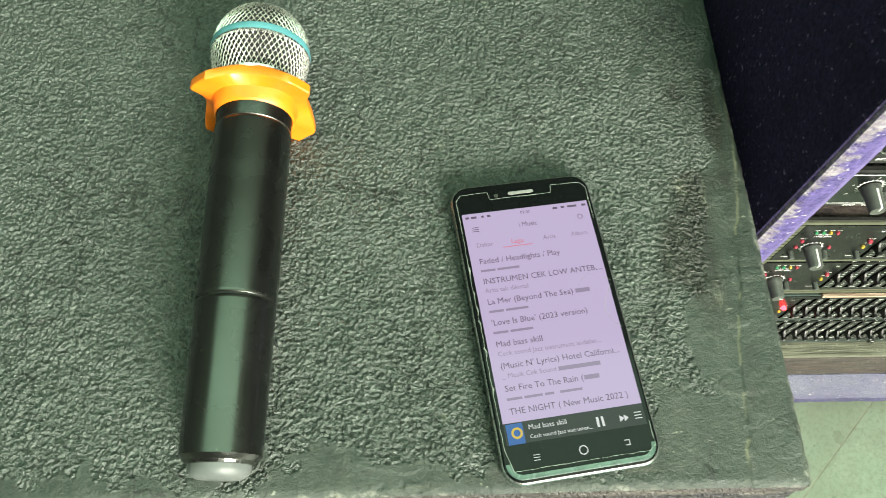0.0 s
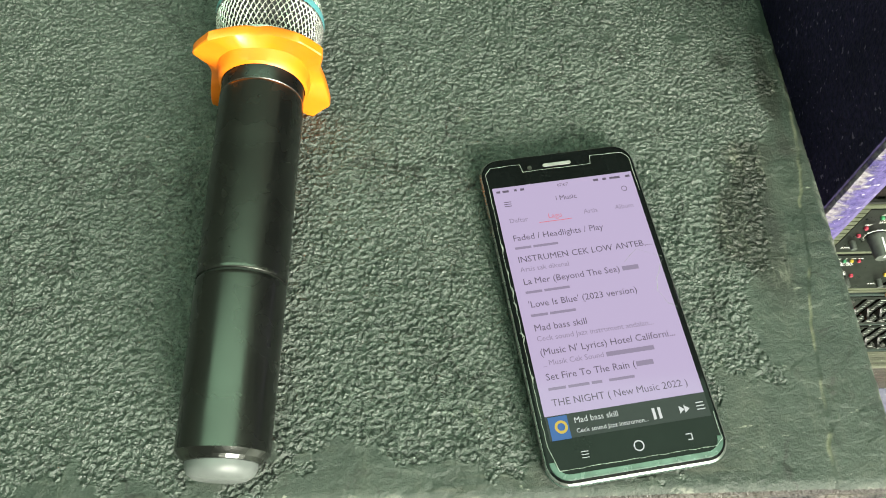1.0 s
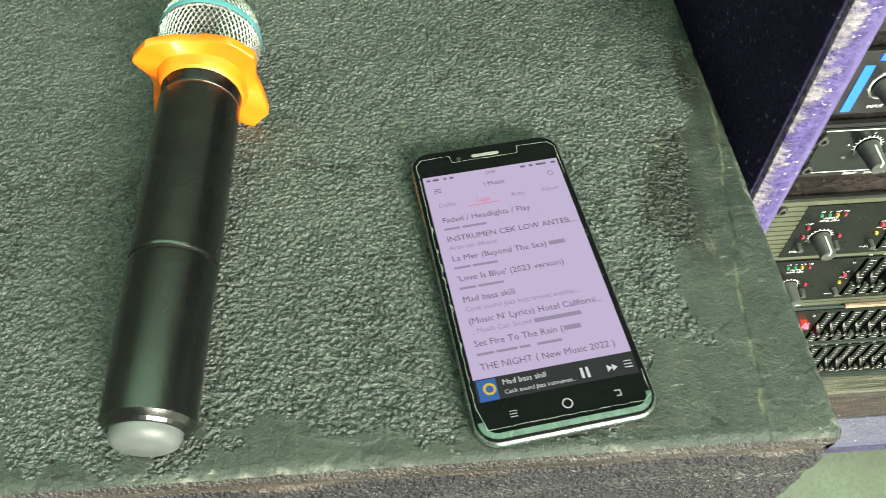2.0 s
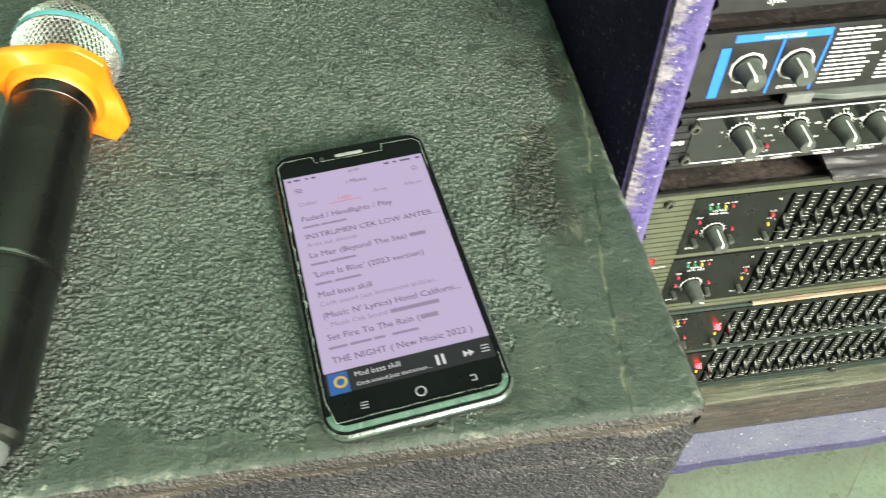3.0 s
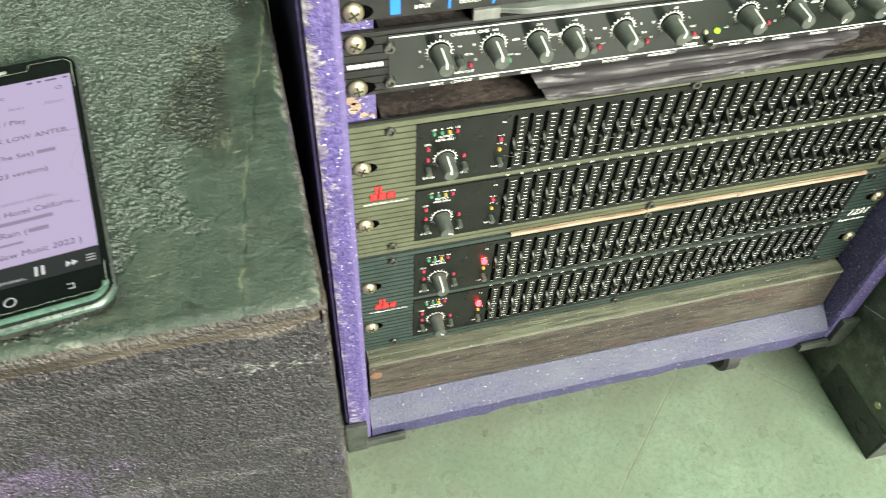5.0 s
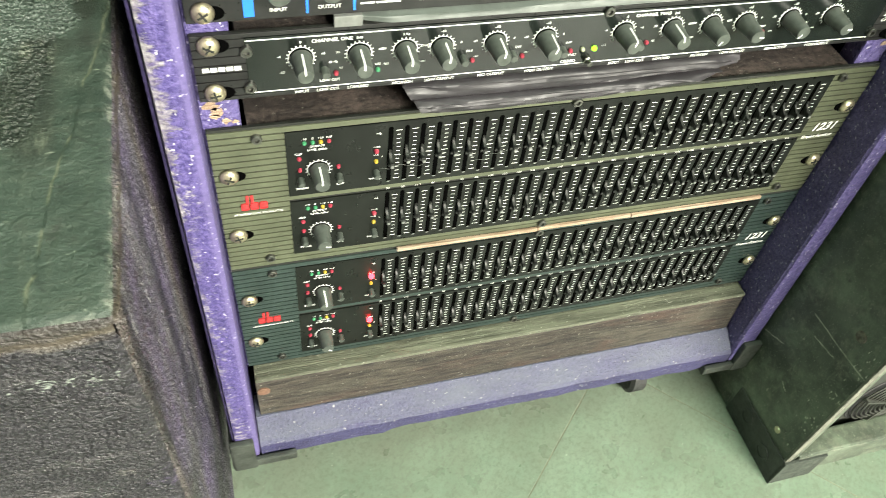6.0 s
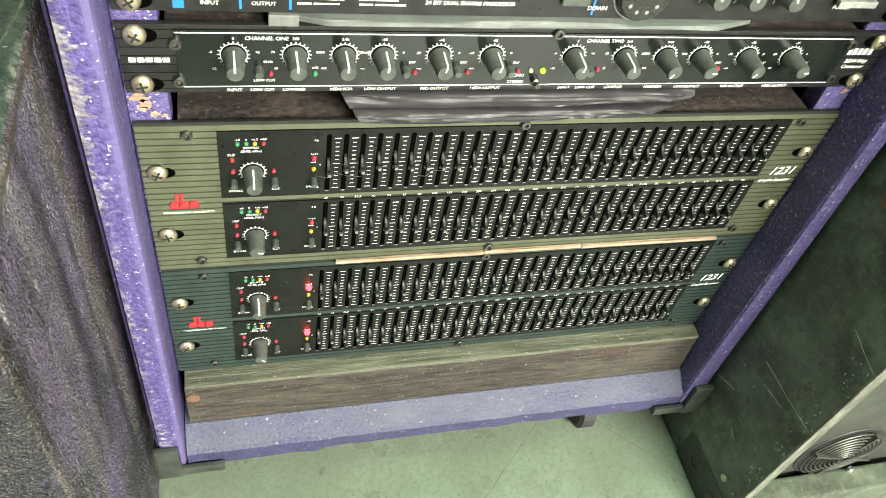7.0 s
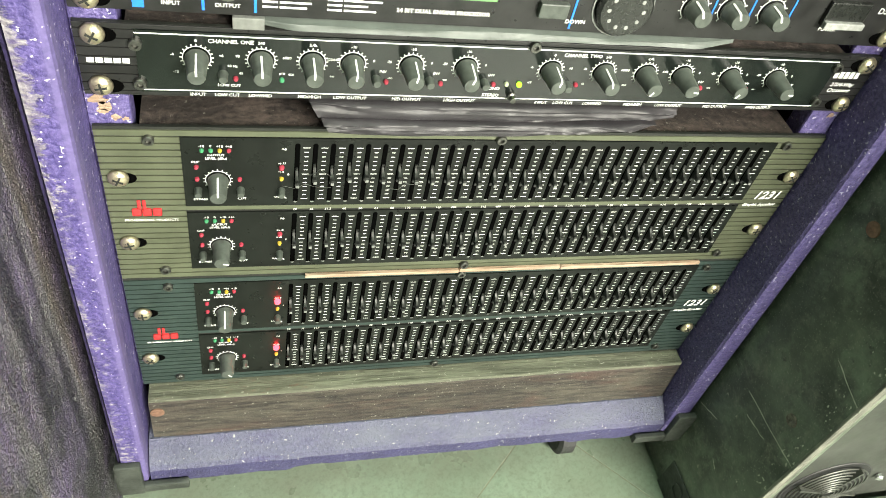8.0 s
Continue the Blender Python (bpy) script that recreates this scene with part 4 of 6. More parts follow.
def equalizer(z0, metal, label, lit):
    eq = thing("graphic_equalizer", label, "graphic equalizer", pose(0, 0, z0), group="equalizers in the rack")
    W, H = 0.4826, 0.1328
    part("chassis", box(0.024, 0.4586, 0.0005, 0.26, 0.002, H - 0.002), M_CHASSIS, eq, "dusty dark steel chassis")
    # The plate's black is the shade between the ribs, put into its colour.
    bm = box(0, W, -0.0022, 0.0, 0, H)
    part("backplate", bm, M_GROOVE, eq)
    # ribbed extrusion
    bm = bmesh.new()
    z, pitch = 0.0006, 0.00505
    IX0, IX1 = 0.0455, 0.4455
    rows = ((0.0700, 0.1262), (0.0095, 0.0640))
    while z < H - 0.001:
        a, b = z, min(z + pitch - 0.0011, H)
        inside = any(lo - 0.0012 < (a + b) / 2 < hi + 0.0012 for lo, hi in rows)
        if inside:
            add_box(bm, 0.0, IX0 - 0.0002, -0.0031, -0.0021, a, b)
            add_box(bm, IX1 + 0.0002, W, -0.0031, -0.0021, a, b)
        else:
            add_box(bm, 0.0, W, -0.0031, -0.0021, a, b)
        z += pitch
    part("ribbed_faceplate", bm, metal, eq, "horizontally ribbed anodised faceplate")
    rnd = random.Random(int(z0 * 1000))
    words, slanted, marks, ends = [], [], bmesh.new(), bmesh.new()
    for r, (lo, hi) in enumerate(rows):
        ins = part("black_panel", box(IX0, IX1, -0.0035, -0.0018, lo, hi), M_INSET, eq, "satin black control panel")
        y = -0.0035
        dz = -0.0600 * r
        zc = 0.0976 + dz
        for i in range(31):
            x = 0.1125 + i * 0.01072
            shared("slider_slot", ME_SLOT, eq, out(x, zc, y - 0.00012))
            wave = 0.0025 * math.sin(i * 0.33 + r * 1.4 + lit) - 0.0012 + rnd.uniform(-0.0012, 0.0012)
            lv = shared("slider_lever", ME_LEVER, eq, out(x, zc + wave, y - 0.0003))
            shared("lever_tip", ME_TIP, lv, Matrix.Identity(4))
            # pale half-disc: light caught by the slot's lower end, put into the colour
            arc = [math.pi + math.pi * a / 6 for a in range(7)]
            ends.faces.new([ends.verts.new((x + 0.0013 * math.cos(a), zc - 0.0236 + 0.0013 * math.sin(a), 0)) for a in arc])
            xm = x + 0.0054
            for k in range(13):
                zz = zc + 0.0215 - k * 0.0035833
                wide = 0.0021 if k in (0, 6, 12) else 0.0012
                flat_rect(marks, xm - wide, xm + wide, zz - 0.00031, zz + 0.00031)
        words += [("+6", 0.1045, zc + 0.0195, 0.0028, "CENTER"), ("-6", 0.1060, zc - 0.0215, 0.0028, "CENTER"), ("0", 0.1075, zc - 0.001, 0.0022, "CENTER")]
        zl = 0.1167 + dz
        for x, m, w in ((0.0570, M_LEDG, "-10"), (0.0622, M_LEDG, "0"), (0.0673, M_LEDY, "+10"), (0.0725, M_LEDR, "+18")):
            led(eq, x, zl, y, m, 0.0014)
            words.append((w, x, zl + 0.0023, 0.0024, "CENTER"))
        words += [("OUTPUT", 0.0650, zl - 0.0045, 0.0025, "CENTER"), ("LEVEL (dBu)", 0.0650, zl - 0.0072, 0.0025, "CENTER"),
                  ("CLIP", 0.0530, zl - 0.0100, 0.0024, "CENTER"), ("BYPASS", 0.0545, zl - 0.0412, 0.0026, "CENTER"), ("CUT", 0.0795, zl - 0.0408, 0.0026, "CENTER"),
                  ("+/-15", 0.1035, zl - 0.0110, 0.0022, "CENTER"), ("+/-6", 0.1030, zl - 0.0180, 0.0022, "CENTER"), ("RANGE", 0.1025, zl - 0.0395, 0.0022, "CENTER")]
        led(eq, 0.0533, zl - 0.0130, y, M_LEDR, 0.0015)
        led(eq, 0.0533, zl - 0.0228, y, M_LEDR, 0.0015)
        led(eq, 0.0783, zl - 0.0232, y, M_LEDR, 0.0015)
        led(eq, 0.1033, zl - 0.0135, y, M_LITR if lit else M_LEDR, 0.0023 if lit else 0.0018, "glowing red indicator lamp" if lit else "")
        led(eq, 0.1033, zl - 0.0228, y, M_LEDY, 0.0015)
        button(eq, 0.0535, zl - 0.0320, y, 0.0023, 0.006)
        button(eq, 0.0787, zl - 0.0320, y, 0.0023, 0.006)
        button(eq, 0.1035, zl - 0.0330, y, 0.0023, 0.006)
        rotary(eq, 0.0655, zl - 0.0240, y, 0.0062, 0.0050, 0.0165, 0 if not r else -105 * (1 if not lit else 1.3), True, None, 15)
    part("scale_dash", turned(marks, pose(0, -0.00365, 0) @ FRONT), M_DASH, eq, "rows of white scale dashes", kind="stuff")
    part("lit_slot_end", turned(ends, pose(0, -0.00372, 0) @ FRONT), M_TAPE, eq, "grey slot ends with the light they catch painted on", kind="stuff")
    for i, w in enumerate(BANDS):
        words.append((w, 0.1125 + i * 0.01072, 0.0656, 0.0026, "CENTER"))
    slanted += [("1231", 0.4532, 0.0712, 0.0112, "LEFT"), ("Graphic Equalizer", 0.4480, 0.0640, 0.0040, "LEFT")]
    part("model_lettering", turned(letters(slanted, 0.03, 0.28), pose(0, -0.0037, 0) @ FRONT), M_WHITE, eq, "slanted white lettering", kind="stuff")
    words += [("PROFESSIONAL PRODUCTS", 0.0085, 0.0575, 0.0026, "LEFT")]
    part("lettering", turned(letters(words, 0.012), pose(0, -0.0037, 0) @ FRONT), M_WHITE, eq, "white printed lettering", kind="stuff")
    # red maker's mark as plain shapes
    bm = bmesh.new()
    for i, x in enumerate((0.0135, 0.0195, 0.0255)):
        add_box(bm, x, x + 0.0055, -0.0037, -0.0031, 0.0625, 0.0685, 0.0012)
    for x in (0.0170, 0.0200):
        add_box(bm, x, x + 0.0021, -0.0037, -0.0031, 0.0675, 0.0755, 0.0006)
    part("red_mark", bm, M_RED, eq, "plain red maker's mark")
    for x, dx in ((0.009, 0.004), (0.4738, -0.004)):
        for zz in (0.0377, 0.0948):
            rack_screw(eq, x, zz, -0.0031, True, rnd.uniform(0, 90), dx)
    for x in (0.0285, 0.2395, 0.4530):
        shared("socket_screw", ME_HEX, eq, out(x, 0.1245 + (0.003 if x == 0.2395 else 0), -0.0031))
        shared("socket_screw", ME_HEX, eq, out(x, 0.0095 - (0.0045 if x == 0.2395 else 0), -0.0031))
    return eq


equalizer(PB, M_TEAL, "graphic equalizer with dark teal ribbed faceplate and glowing red lamps", 1)
equalizer(PB + 0.1335, M_OLIVE, "graphic equalizer with olive ribbed faceplate and rows of sliders", 0)

def lint(x0, z0, x1, z1, sag, y):
    """A stray pale fibre caught on the levers."""
    bm = bmesh.new()
    n, prev = 14, None
    for i in range(n + 1):
        u = i / n
        c = Vector((x0 + (x1 - x0) * u, y - 0.0015 * math.sin(u * 9), z0 + (z1 - z0) * u + sag * math.sin(math.pi * u) + 0.0006 * math.sin(u * 17)))
        ring = [bm.verts.new(c + Vector((0, 0.00014 * math.cos(a), 0.00014 * math.sin(a)))) for a in (0.5, 2.6, 4.7)]
        if prev:
            for k in range(3):
                bm.faces.new((prev[k], prev[(k + 1) % 3], ring[(k + 1) % 3], ring[k]))
        prev = ring
    tagged(finish("lint_fibre", bm, M_TAPE, None), "fine pale lint fibre caught on the equalizer sliders", "lint", group="lint on the equalizer")


lint(0.1035, 0.3990, 0.1330, 0.3985, -0.0004, -0.0120)
lint(0.1190, 0.4080, 0.1330, 0.4075, 0.0030, -0.0120)
lint(0.1700, 0.3960, 0.1920, 0.4030, -0.0010, -0.0120)
lint(0.3720, 0.4020, 0.3790, 0.4050, 0.0080, -0.0120)

# pale bare wood strip wedged between the two equalizers
bm = bmesh.new()
for i, (a, b) in enumerate(((0.122, 0.236), (0.2365, 0.318), (0.3185, 0.441))):
    add_box(bm, a, b, -0.0066 + 0.0006 * (i % 2), -0.0036, PB + 0.1318, PB + 0.1347 + 0.0004 * (i % 2), 0.0005)
tagged(finish("wood_strip", bm, M_PALE, None), "thin pale bare wood strip wedged between the equalizers", "wood strip")


def crossover(z0):
    cr = thing("crossover", "glossy black crossover unit with a row of grey knobs", "crossover", pose(0, 0, z0))
    W, H = 0.4826, 0.0440
    y = -0.0036
    part("chassis", box(0.024, 0.4586, 0.0005, 0.24, 0.002, H - 0.002), M_CHASSIS, cr, "dusty dark steel chassis")
    # Plate in the same painted groove shade.
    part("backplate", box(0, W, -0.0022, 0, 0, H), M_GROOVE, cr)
    bm = bmesh.new()
    add_box(bm, 0, W, -0.0032, -0.0021, 0.0, 0.0026, 0.0004)
    add_box(bm, 0, W, -0.0032, -0.0021, 0.0412, 0.0440, 0.0004)
    for i in range(7):
        z = 0.0031 + i * 0.00543
        add_box(bm, 0, 0.0280, -0.0031, -0.0021, z, z + 0.0047)
        add_box(bm, 0.4525, W, -0.0031, -0.0021, z, z + 0.0047)
    part("ribbed_faceplate", bm, M_BRUSHED, cr, "ribbed black faceplate")
    part("black_panel", box(0.0282, 0.4523, -0.0036, -0.0018, 0.0028, 0.0410), M_GLOSS, cr, "glossy black control panel")
    bm = bmesh.new()
    flat_rect(bm, 0.0285, 0.452, 0.0390, 0.0398)
    flat_rect(bm, 0.0285, 0.452, 0.0040, 0.0048)
    kx = (0.058, 0.091, 0.118, 0.140, 0.173, 0.205, 0.257, 0.291, 0.319, 0.344, 0.378, 0.411)
    turn = (0, 2, 0, -6, -10, -16, -12, 14, 148, -98, 142, -95)
    part("printed_line", turned(bm, pose(0, y - 0.0002, 0) @ FRONT), M_WHITE, cr, kind="stuff")
    words = [("CHANNEL ONE", 0.0640, 0.0352, 0.0033, "LEFT"), ("CHANNEL TWO", 0.2625, 0.0354, 0.0033, "LEFT"), ("MONO", 0.2240, 0.0105, 0.0030, "CENTER"), ("STEREO", 0.2240, 0.0056, 0.0030, "CENTER"),
             ("LOW CUT", 0.0740, 0.0078, 0.0026, "CENTER")]
    names = ("INPUT", "LOW/MID", "MID/HIGH", "LOW OUTPUT", "MID OUTPUT", "HIGH OUTPUT") * 2
    for x, t, w, i in zip(kx, turn, names, range(12)):
        rotary(cr, x, 0.0255, y, 0.0061, 0.0048, 0.0175, t, True, None, 17)
        words.append((w, x + (0.0005 if i > 2 else -0.0005), 0.0011, 0.0029, "CENTER"))
        top = ("0", "240", "2.4k", "-10", "-10", "-10")[i % 6]
        words += [(top, x, 0.0354, 0.0024, "CENTER"), (("-6", "70", "700", "-20", "-20", "-20")[i % 6], x - 0.0112, 0.0268, 0.0022, "RIGHT"),
                  (("+6", "680", "6.8k", "0", "0", "0")[i % 6], x + 0.0112, 0.0268, 0.0022, "LEFT"),
                  (("-12", "45", "450", "-oo", "-oo", "-oo")[i % 6], x - 0.0095, 0.0160, 0.0022, "RIGHT")]
    words += [("LOW CUT", 0.0728, 0.0011, 0.0029, "CENTER"), ("LOW CUT", 0.2720, 0.0011, 0.0029, "CENTER"), ("40 Hz", 0.0760, 0.0205, 0.0022, "CENTER"), ("x10", 0.1020, 0.0165, 0.0022, "CENTER")]
    for x in (0.071, 0.154, 0.185, 0.218, 0.270, 0.356, 0.389, 0.422):
        button(cr, x, 0.0158, y, 0.0026, 0.006)
        if x > 0.1 and x != 0.270:
            words.append(("INV", x + 0.0035, 0.0200, 0.0024, "CENTER"))
    for x, z, m in ((0.0775, 0.0132, M_LEDR), (0.1020, 0.0132, M_LEDG), (0.160, 0.0140, M_LEDR), (0.192, 0.0140, M_LEDR), (0.224, 0.0145, M_LEDR), (0.232, 0.0150, M_LEDC),
                    (0.276, 0.0160, M_LEDR), (0.361, 0.0165, M_LEDR), (0.394, 0.0170, M_LEDR), (0.4265, 0.0175, M_LEDR)):
        led(cr, x, z, y, m, 0.0015)
    led(cr, 0.2400, 0.0150, y, M_LITG, 0.0018, "glowing yellow-green lamp")
    part("toggle_switch", lathe([(0.0026, 0), (0.0026, 0.003), (0.0016, 0.0035), (0.0014, 0.006), (0.0018, 0.007), (0.0002, 0.0072)], out(0.2365, 0.0075, y), 14), M_STEEL, cr)
    slanted = [("2/3/4-Way", 0.4555, 0.0210, 0.0042, "LEFT"), ("Crossover", 0.4555, 0.0165, 0.0042, "LEFT")]
    part("model_lettering", turned(letters(slanted, 0.022, 0.25), pose(0, y - 0.0003, 0) @ FRONT), M_WHITE, cr, "slanted white lettering", kind="stuff")
    part("lettering", turned(letters(words, 0.012), pose(0, y - 0.0003, 0) @ FRONT), M_WHITE, cr, "white printed lettering", kind="stuff")
    # maker's marks as plain pale bars
    for i in range(5):
        part("mark_bar", box(0.0040 + i * 0.0043, 0.0076 + i * 0.0043, -0.0037, -0.0031, 0.0205, 0.0234, bev=0.0003), M_WHITE, cr)
    for i in range(5):
        part("mark_bar", box(0.4545 + i * 0.0040, 0.4575 + i * 0.0040, -0.0037, -0.0031, 0.0270, 0.0320, bev=0.0003), M_WHITE, cr)
    for x, dx in ((0.009, 0.0048), (0.4738, -0.0048)):
        for zz, tn in ((0.0065, 10), (0.0380, 60)):
            rack_screw(cr, x, zz, -0.0031, True, tn, dx)
    for x, z in ((0.0285, 0.0330), (0.0285, 0.0085), (0.4525, 0.0355), (0.4525, 0.0085), (0.2430, 0.0415)):
        shared("socket_screw", ME_HEX, cr, out(x, z, -0.0034))
    return cr


crossover(0.4590)


def effects_unit(z0):
    fx = thing("effects_processor", "black brushed effects processor with blue stripes and knobs", "effects processor", pose(0, 0, z0))
    W, H = 0.4826, 0.0440
    y = -0.0031
    part("chassis", box(0.024, 0.4586, 0.0005, 0.22, 0.002, H - 0.002), M_CHASSIS, fx, "dusty dark steel chassis")
    part("faceplate", box(0, W, -0.0031, 0, 0, H, bev=0.0004), M_BRUSHED, fx, "brushed black faceplate")
    for x0, x1, za, zb in ((0.0295, 0.0350, 0.002, 0.0345), (0.0355, 0.0880, 0.0375, 0.0420), (0.0620, 0.0634, 0.002, 0.0370), (0.0873, 0.0887, 0.002, 0.0370),
                           (0.2590, 0.2602, 0.002, 0.0370), (0.3440, 0.3450, 0.010, 0.0370), (0.3690, 0.3700, 0.010, 0.0370), (0.3960, 0.3970, 0.010, 0.0370)):
        part("blue_stripe", box(x0, x1, y - 0.0004, y + 0.0002, za, zb, bev=0.0001), M_BLUE, fx, "bright blue printed stripe")
    for x in (0.0475, 0.0745):
        rotary(fx, x, 0.0205, y, 0.0073, 0.0057, 0.0130, 25, True, M_KNOB, 9)
        bm = lathe([(0.0088, 0), (0.0088, 0.0007), (0.0097, 0.0007), (0.0097, 0)], out(x, 0.0205, y), 28, cap=False)
        part("dial_ring", bm, M_WHITE, fx)
    for x in (0.3320, 0.3560, 0.3830):
        rotary(fx, x, 0.0195, y, 0.0070, 0.0056, 0.0130, 25, True, M_KNOB, 9)
    part("data_wheel", lathe([(0.0165, 0), (0.0165, 0.004), (0.0150, 0.0055), (0.002, 0.0050)], out(0.2880, 0.0175, y), 36), M_KNOBD, fx, "black data wheel", True)
    for k in range(10):
        a = 2 * math.pi * k / 10
        part("wheel_dimple", lathe([(0.0014, 0), (0.0012, 0.0006), (0.0002, 0.0007)], out(0.2880 + 0.0105 * math.cos(a), 0.0175 + 0.0105 * math.sin(a), y - 0.0050), 10), M_TIP, fx)
    part("wheel_ring", lathe([(0.0176, 0), (0.0176, 0.0006), (0.0184, 0.0006), (0.0184, 0)], out(0.2880, 0.0175, y), 40, cap=False), M_TIP, fx)
    part("display", box(0.1650, 0.2140, y - 0.0008, y + 0.001, 0.0160, 0.0360, bev=0.0003), M_LCD, fx, "green display window")
    led(fx, 0.1560, 0.0270, y, M_LEDR, 0.0018)
    part("push_button", box(0.2380, 0.2550, y - 0.004, y + 0.001, 0.0095, 0.0185, bev=0.0008), M_KNOB, fx, "grey push button")
    part("power_switch", box(0.4190, 0.4480, y - 0.003, y + 0.001, 0.0140, 0.0300, bev=0.001), M_KNOBD, fx)
    part("power_switch_edge", box(0.4195, 0.4475, y - 0.006, y - 0.002, 0.0135, 0.0180, bev=0.0008), M_TIP, fx, "pale grey rocker edge")
    words = [("ANALOG LEVELS", 0.0620, 0.0385, 0.0030, "CENTER"), ("INPUT", 0.0475, 0.0045, 0.0032, "CENTER"), ("OUTPUT", 0.0745, 0.0045, 0.0032, "CENTER"),
             ("24 BIT DUAL ENGINE PROCESSOR", 0.1600, 0.0070, 0.0034, "LEFT"), ("DOWN", 0.2560, 0.0055, 0.0036, "LEFT"), ("UP", 0.3000, 0.0055, 0.0036, "LEFT"), ("POWER", 0.4210, 0.0095, 0.0036, "LEFT"),
             ("DSP", 0.4560, 0.0230, 0.0055, "LEFT")]
    part("lettering", turned(letters(words, 0.012), pose(0, y - 0.0006, 0) @ FRONT), M_WHITE, fx, "white printed lettering", kind="stuff")
    bm = bmesh.new()
    rnd = random.Random(8)
    for cx, wmax in ((0.0915, 0.030), (0.1240, 0.030)):
        for i in range(13):
            z = 0.0395 - i * 0.00285
            x = cx + (0 if i % 3 else 0.0)
            flat_rect(bm, x, x + 0.0075, z, z + 0.0012)
            flat_rect(bm, x + 0.0085, x + 0.0085 + rnd.uniform(0.012, wmax - 0.010), z, z + 0.0012)
    part("preset_list", turned(bm, pose(0, y - 0.0003, 0) @ FRONT), M_WHITE, fx, "columns of tiny white print", kind="stuff")
    for x, dx in ((0.009, 0.0048), (0.4738, -0.0048)):
        for zz, tn in ((0.0065, 30), (0.0380, 75)):
            rack_screw(fx, x, zz, y, True, tn, dx)
    return fx


effects_unit(0.5108)


def upper_unit(z0):
    up = thing("rack_unit", "black rack unit with white script lettering", "rack unit", pose(0, 0, z0))
    part("chassis", box(0.024, 0.4586, 0.0005, 0.20, 0.002, 0.086), M_CHASSIS, up)
    part("faceplate", box(0, 0.4826, -0.0031, 0, 0, 0.088, bev=0.0006), M_BRUSHED, up, "plain black faceplate")
    part("mounting_slot", lathe([(0.0045, 0), (0.0045, 0.0004)], out(0.0150, 0.0120, -0.0031) @ Matrix.Diagonal((1.7, 1, 1, 1)), 18), M_SLOT, up)
    bm = bmesh.new()
    rnd = random.Random(6)
    for i in range(4):
        flat_rect(bm, 0.034, 0.034 + rnd.uniform(0.03, 0.05), 0.0105 + i * 0.0052, 0.0128 + i * 0.0052)
    part("printed_line", turned(bm, pose(0, -0.0034, 0) @ FRONT), M_WHITE, up, kind="stuff")
    part("lettering", turned(letters([("Sync", 0.045, 0.0040, 0.0055, "LEFT")]), pose(0, -0.0034, 0) @ FRONT), M_WHITE, up)
    rack_screw(up, 0.009, 0.0065, -0.0031, True, 20, 0.0048)
    rack_screw(up, 0.4738, 0.0065, -0.0031, True, 20, -0.0048)
    return up


upper_unit(0.5665)


def plastic_sheet(name, label, material, x0, x1, prof, seed, amp):
    """A crumpled folded sheet: a closed profile in y, z swept along x with wrinkles."""
    bm = bmesh.new()
    n = 70
    fine = []
    for (ya, za), (yb, zb) in zip(prof, prof[1:] + prof[:1]):
        fine += [(ya + (yb - ya) * k / 4, za + (zb - za) * k / 4) for k in range(4)]
    rings = []
    for i in range(n + 1):
        u = i / n
        x = x0 + (x1 - x0) * u
        end = min(1.0, 0.45 + 6 * min(u, 1 - u))
        cy, cz = sum(p[0] for p in fine) / len(fine), sum(p[1] for p in fine) / len(fine)
        ring = []
        for y, z in fine:
            w = Vector((x * 13, y * 170, z * 260 + seed))
            d = amp * (noise.noise(w) + 0.5 * noise.noise(w * 2.3))
            k = amp * 1.5 * abs(noise.noise(Vector((x * 30 + z * 70, seed * 2.0 + z * 120, y * 60))))
            ring.append(bm.verts.new((x + d * 0.6, cy + (y - cy) * end + d - k, cz + (z - cz) * end + d * 0.6 + k * 0.4)))
        rings.append(ring)
    for a, b in zip(rings, rings[1:]):
        for k in range(len(fine)):
            bm.faces.new((a[k], b[k], b[(k + 1) % len(fine)], a[(k + 1) % len(fine)]))
    bm.faces.new(list(reversed(rings[0])))
    bm.faces.new(rings[-1])
    bmesh.ops.recalc_face_normals(bm, faces=bm.faces)
    ob = finish(name, bm, material, None, "", True)
    return tagged(ob, label, "plastic sheet")


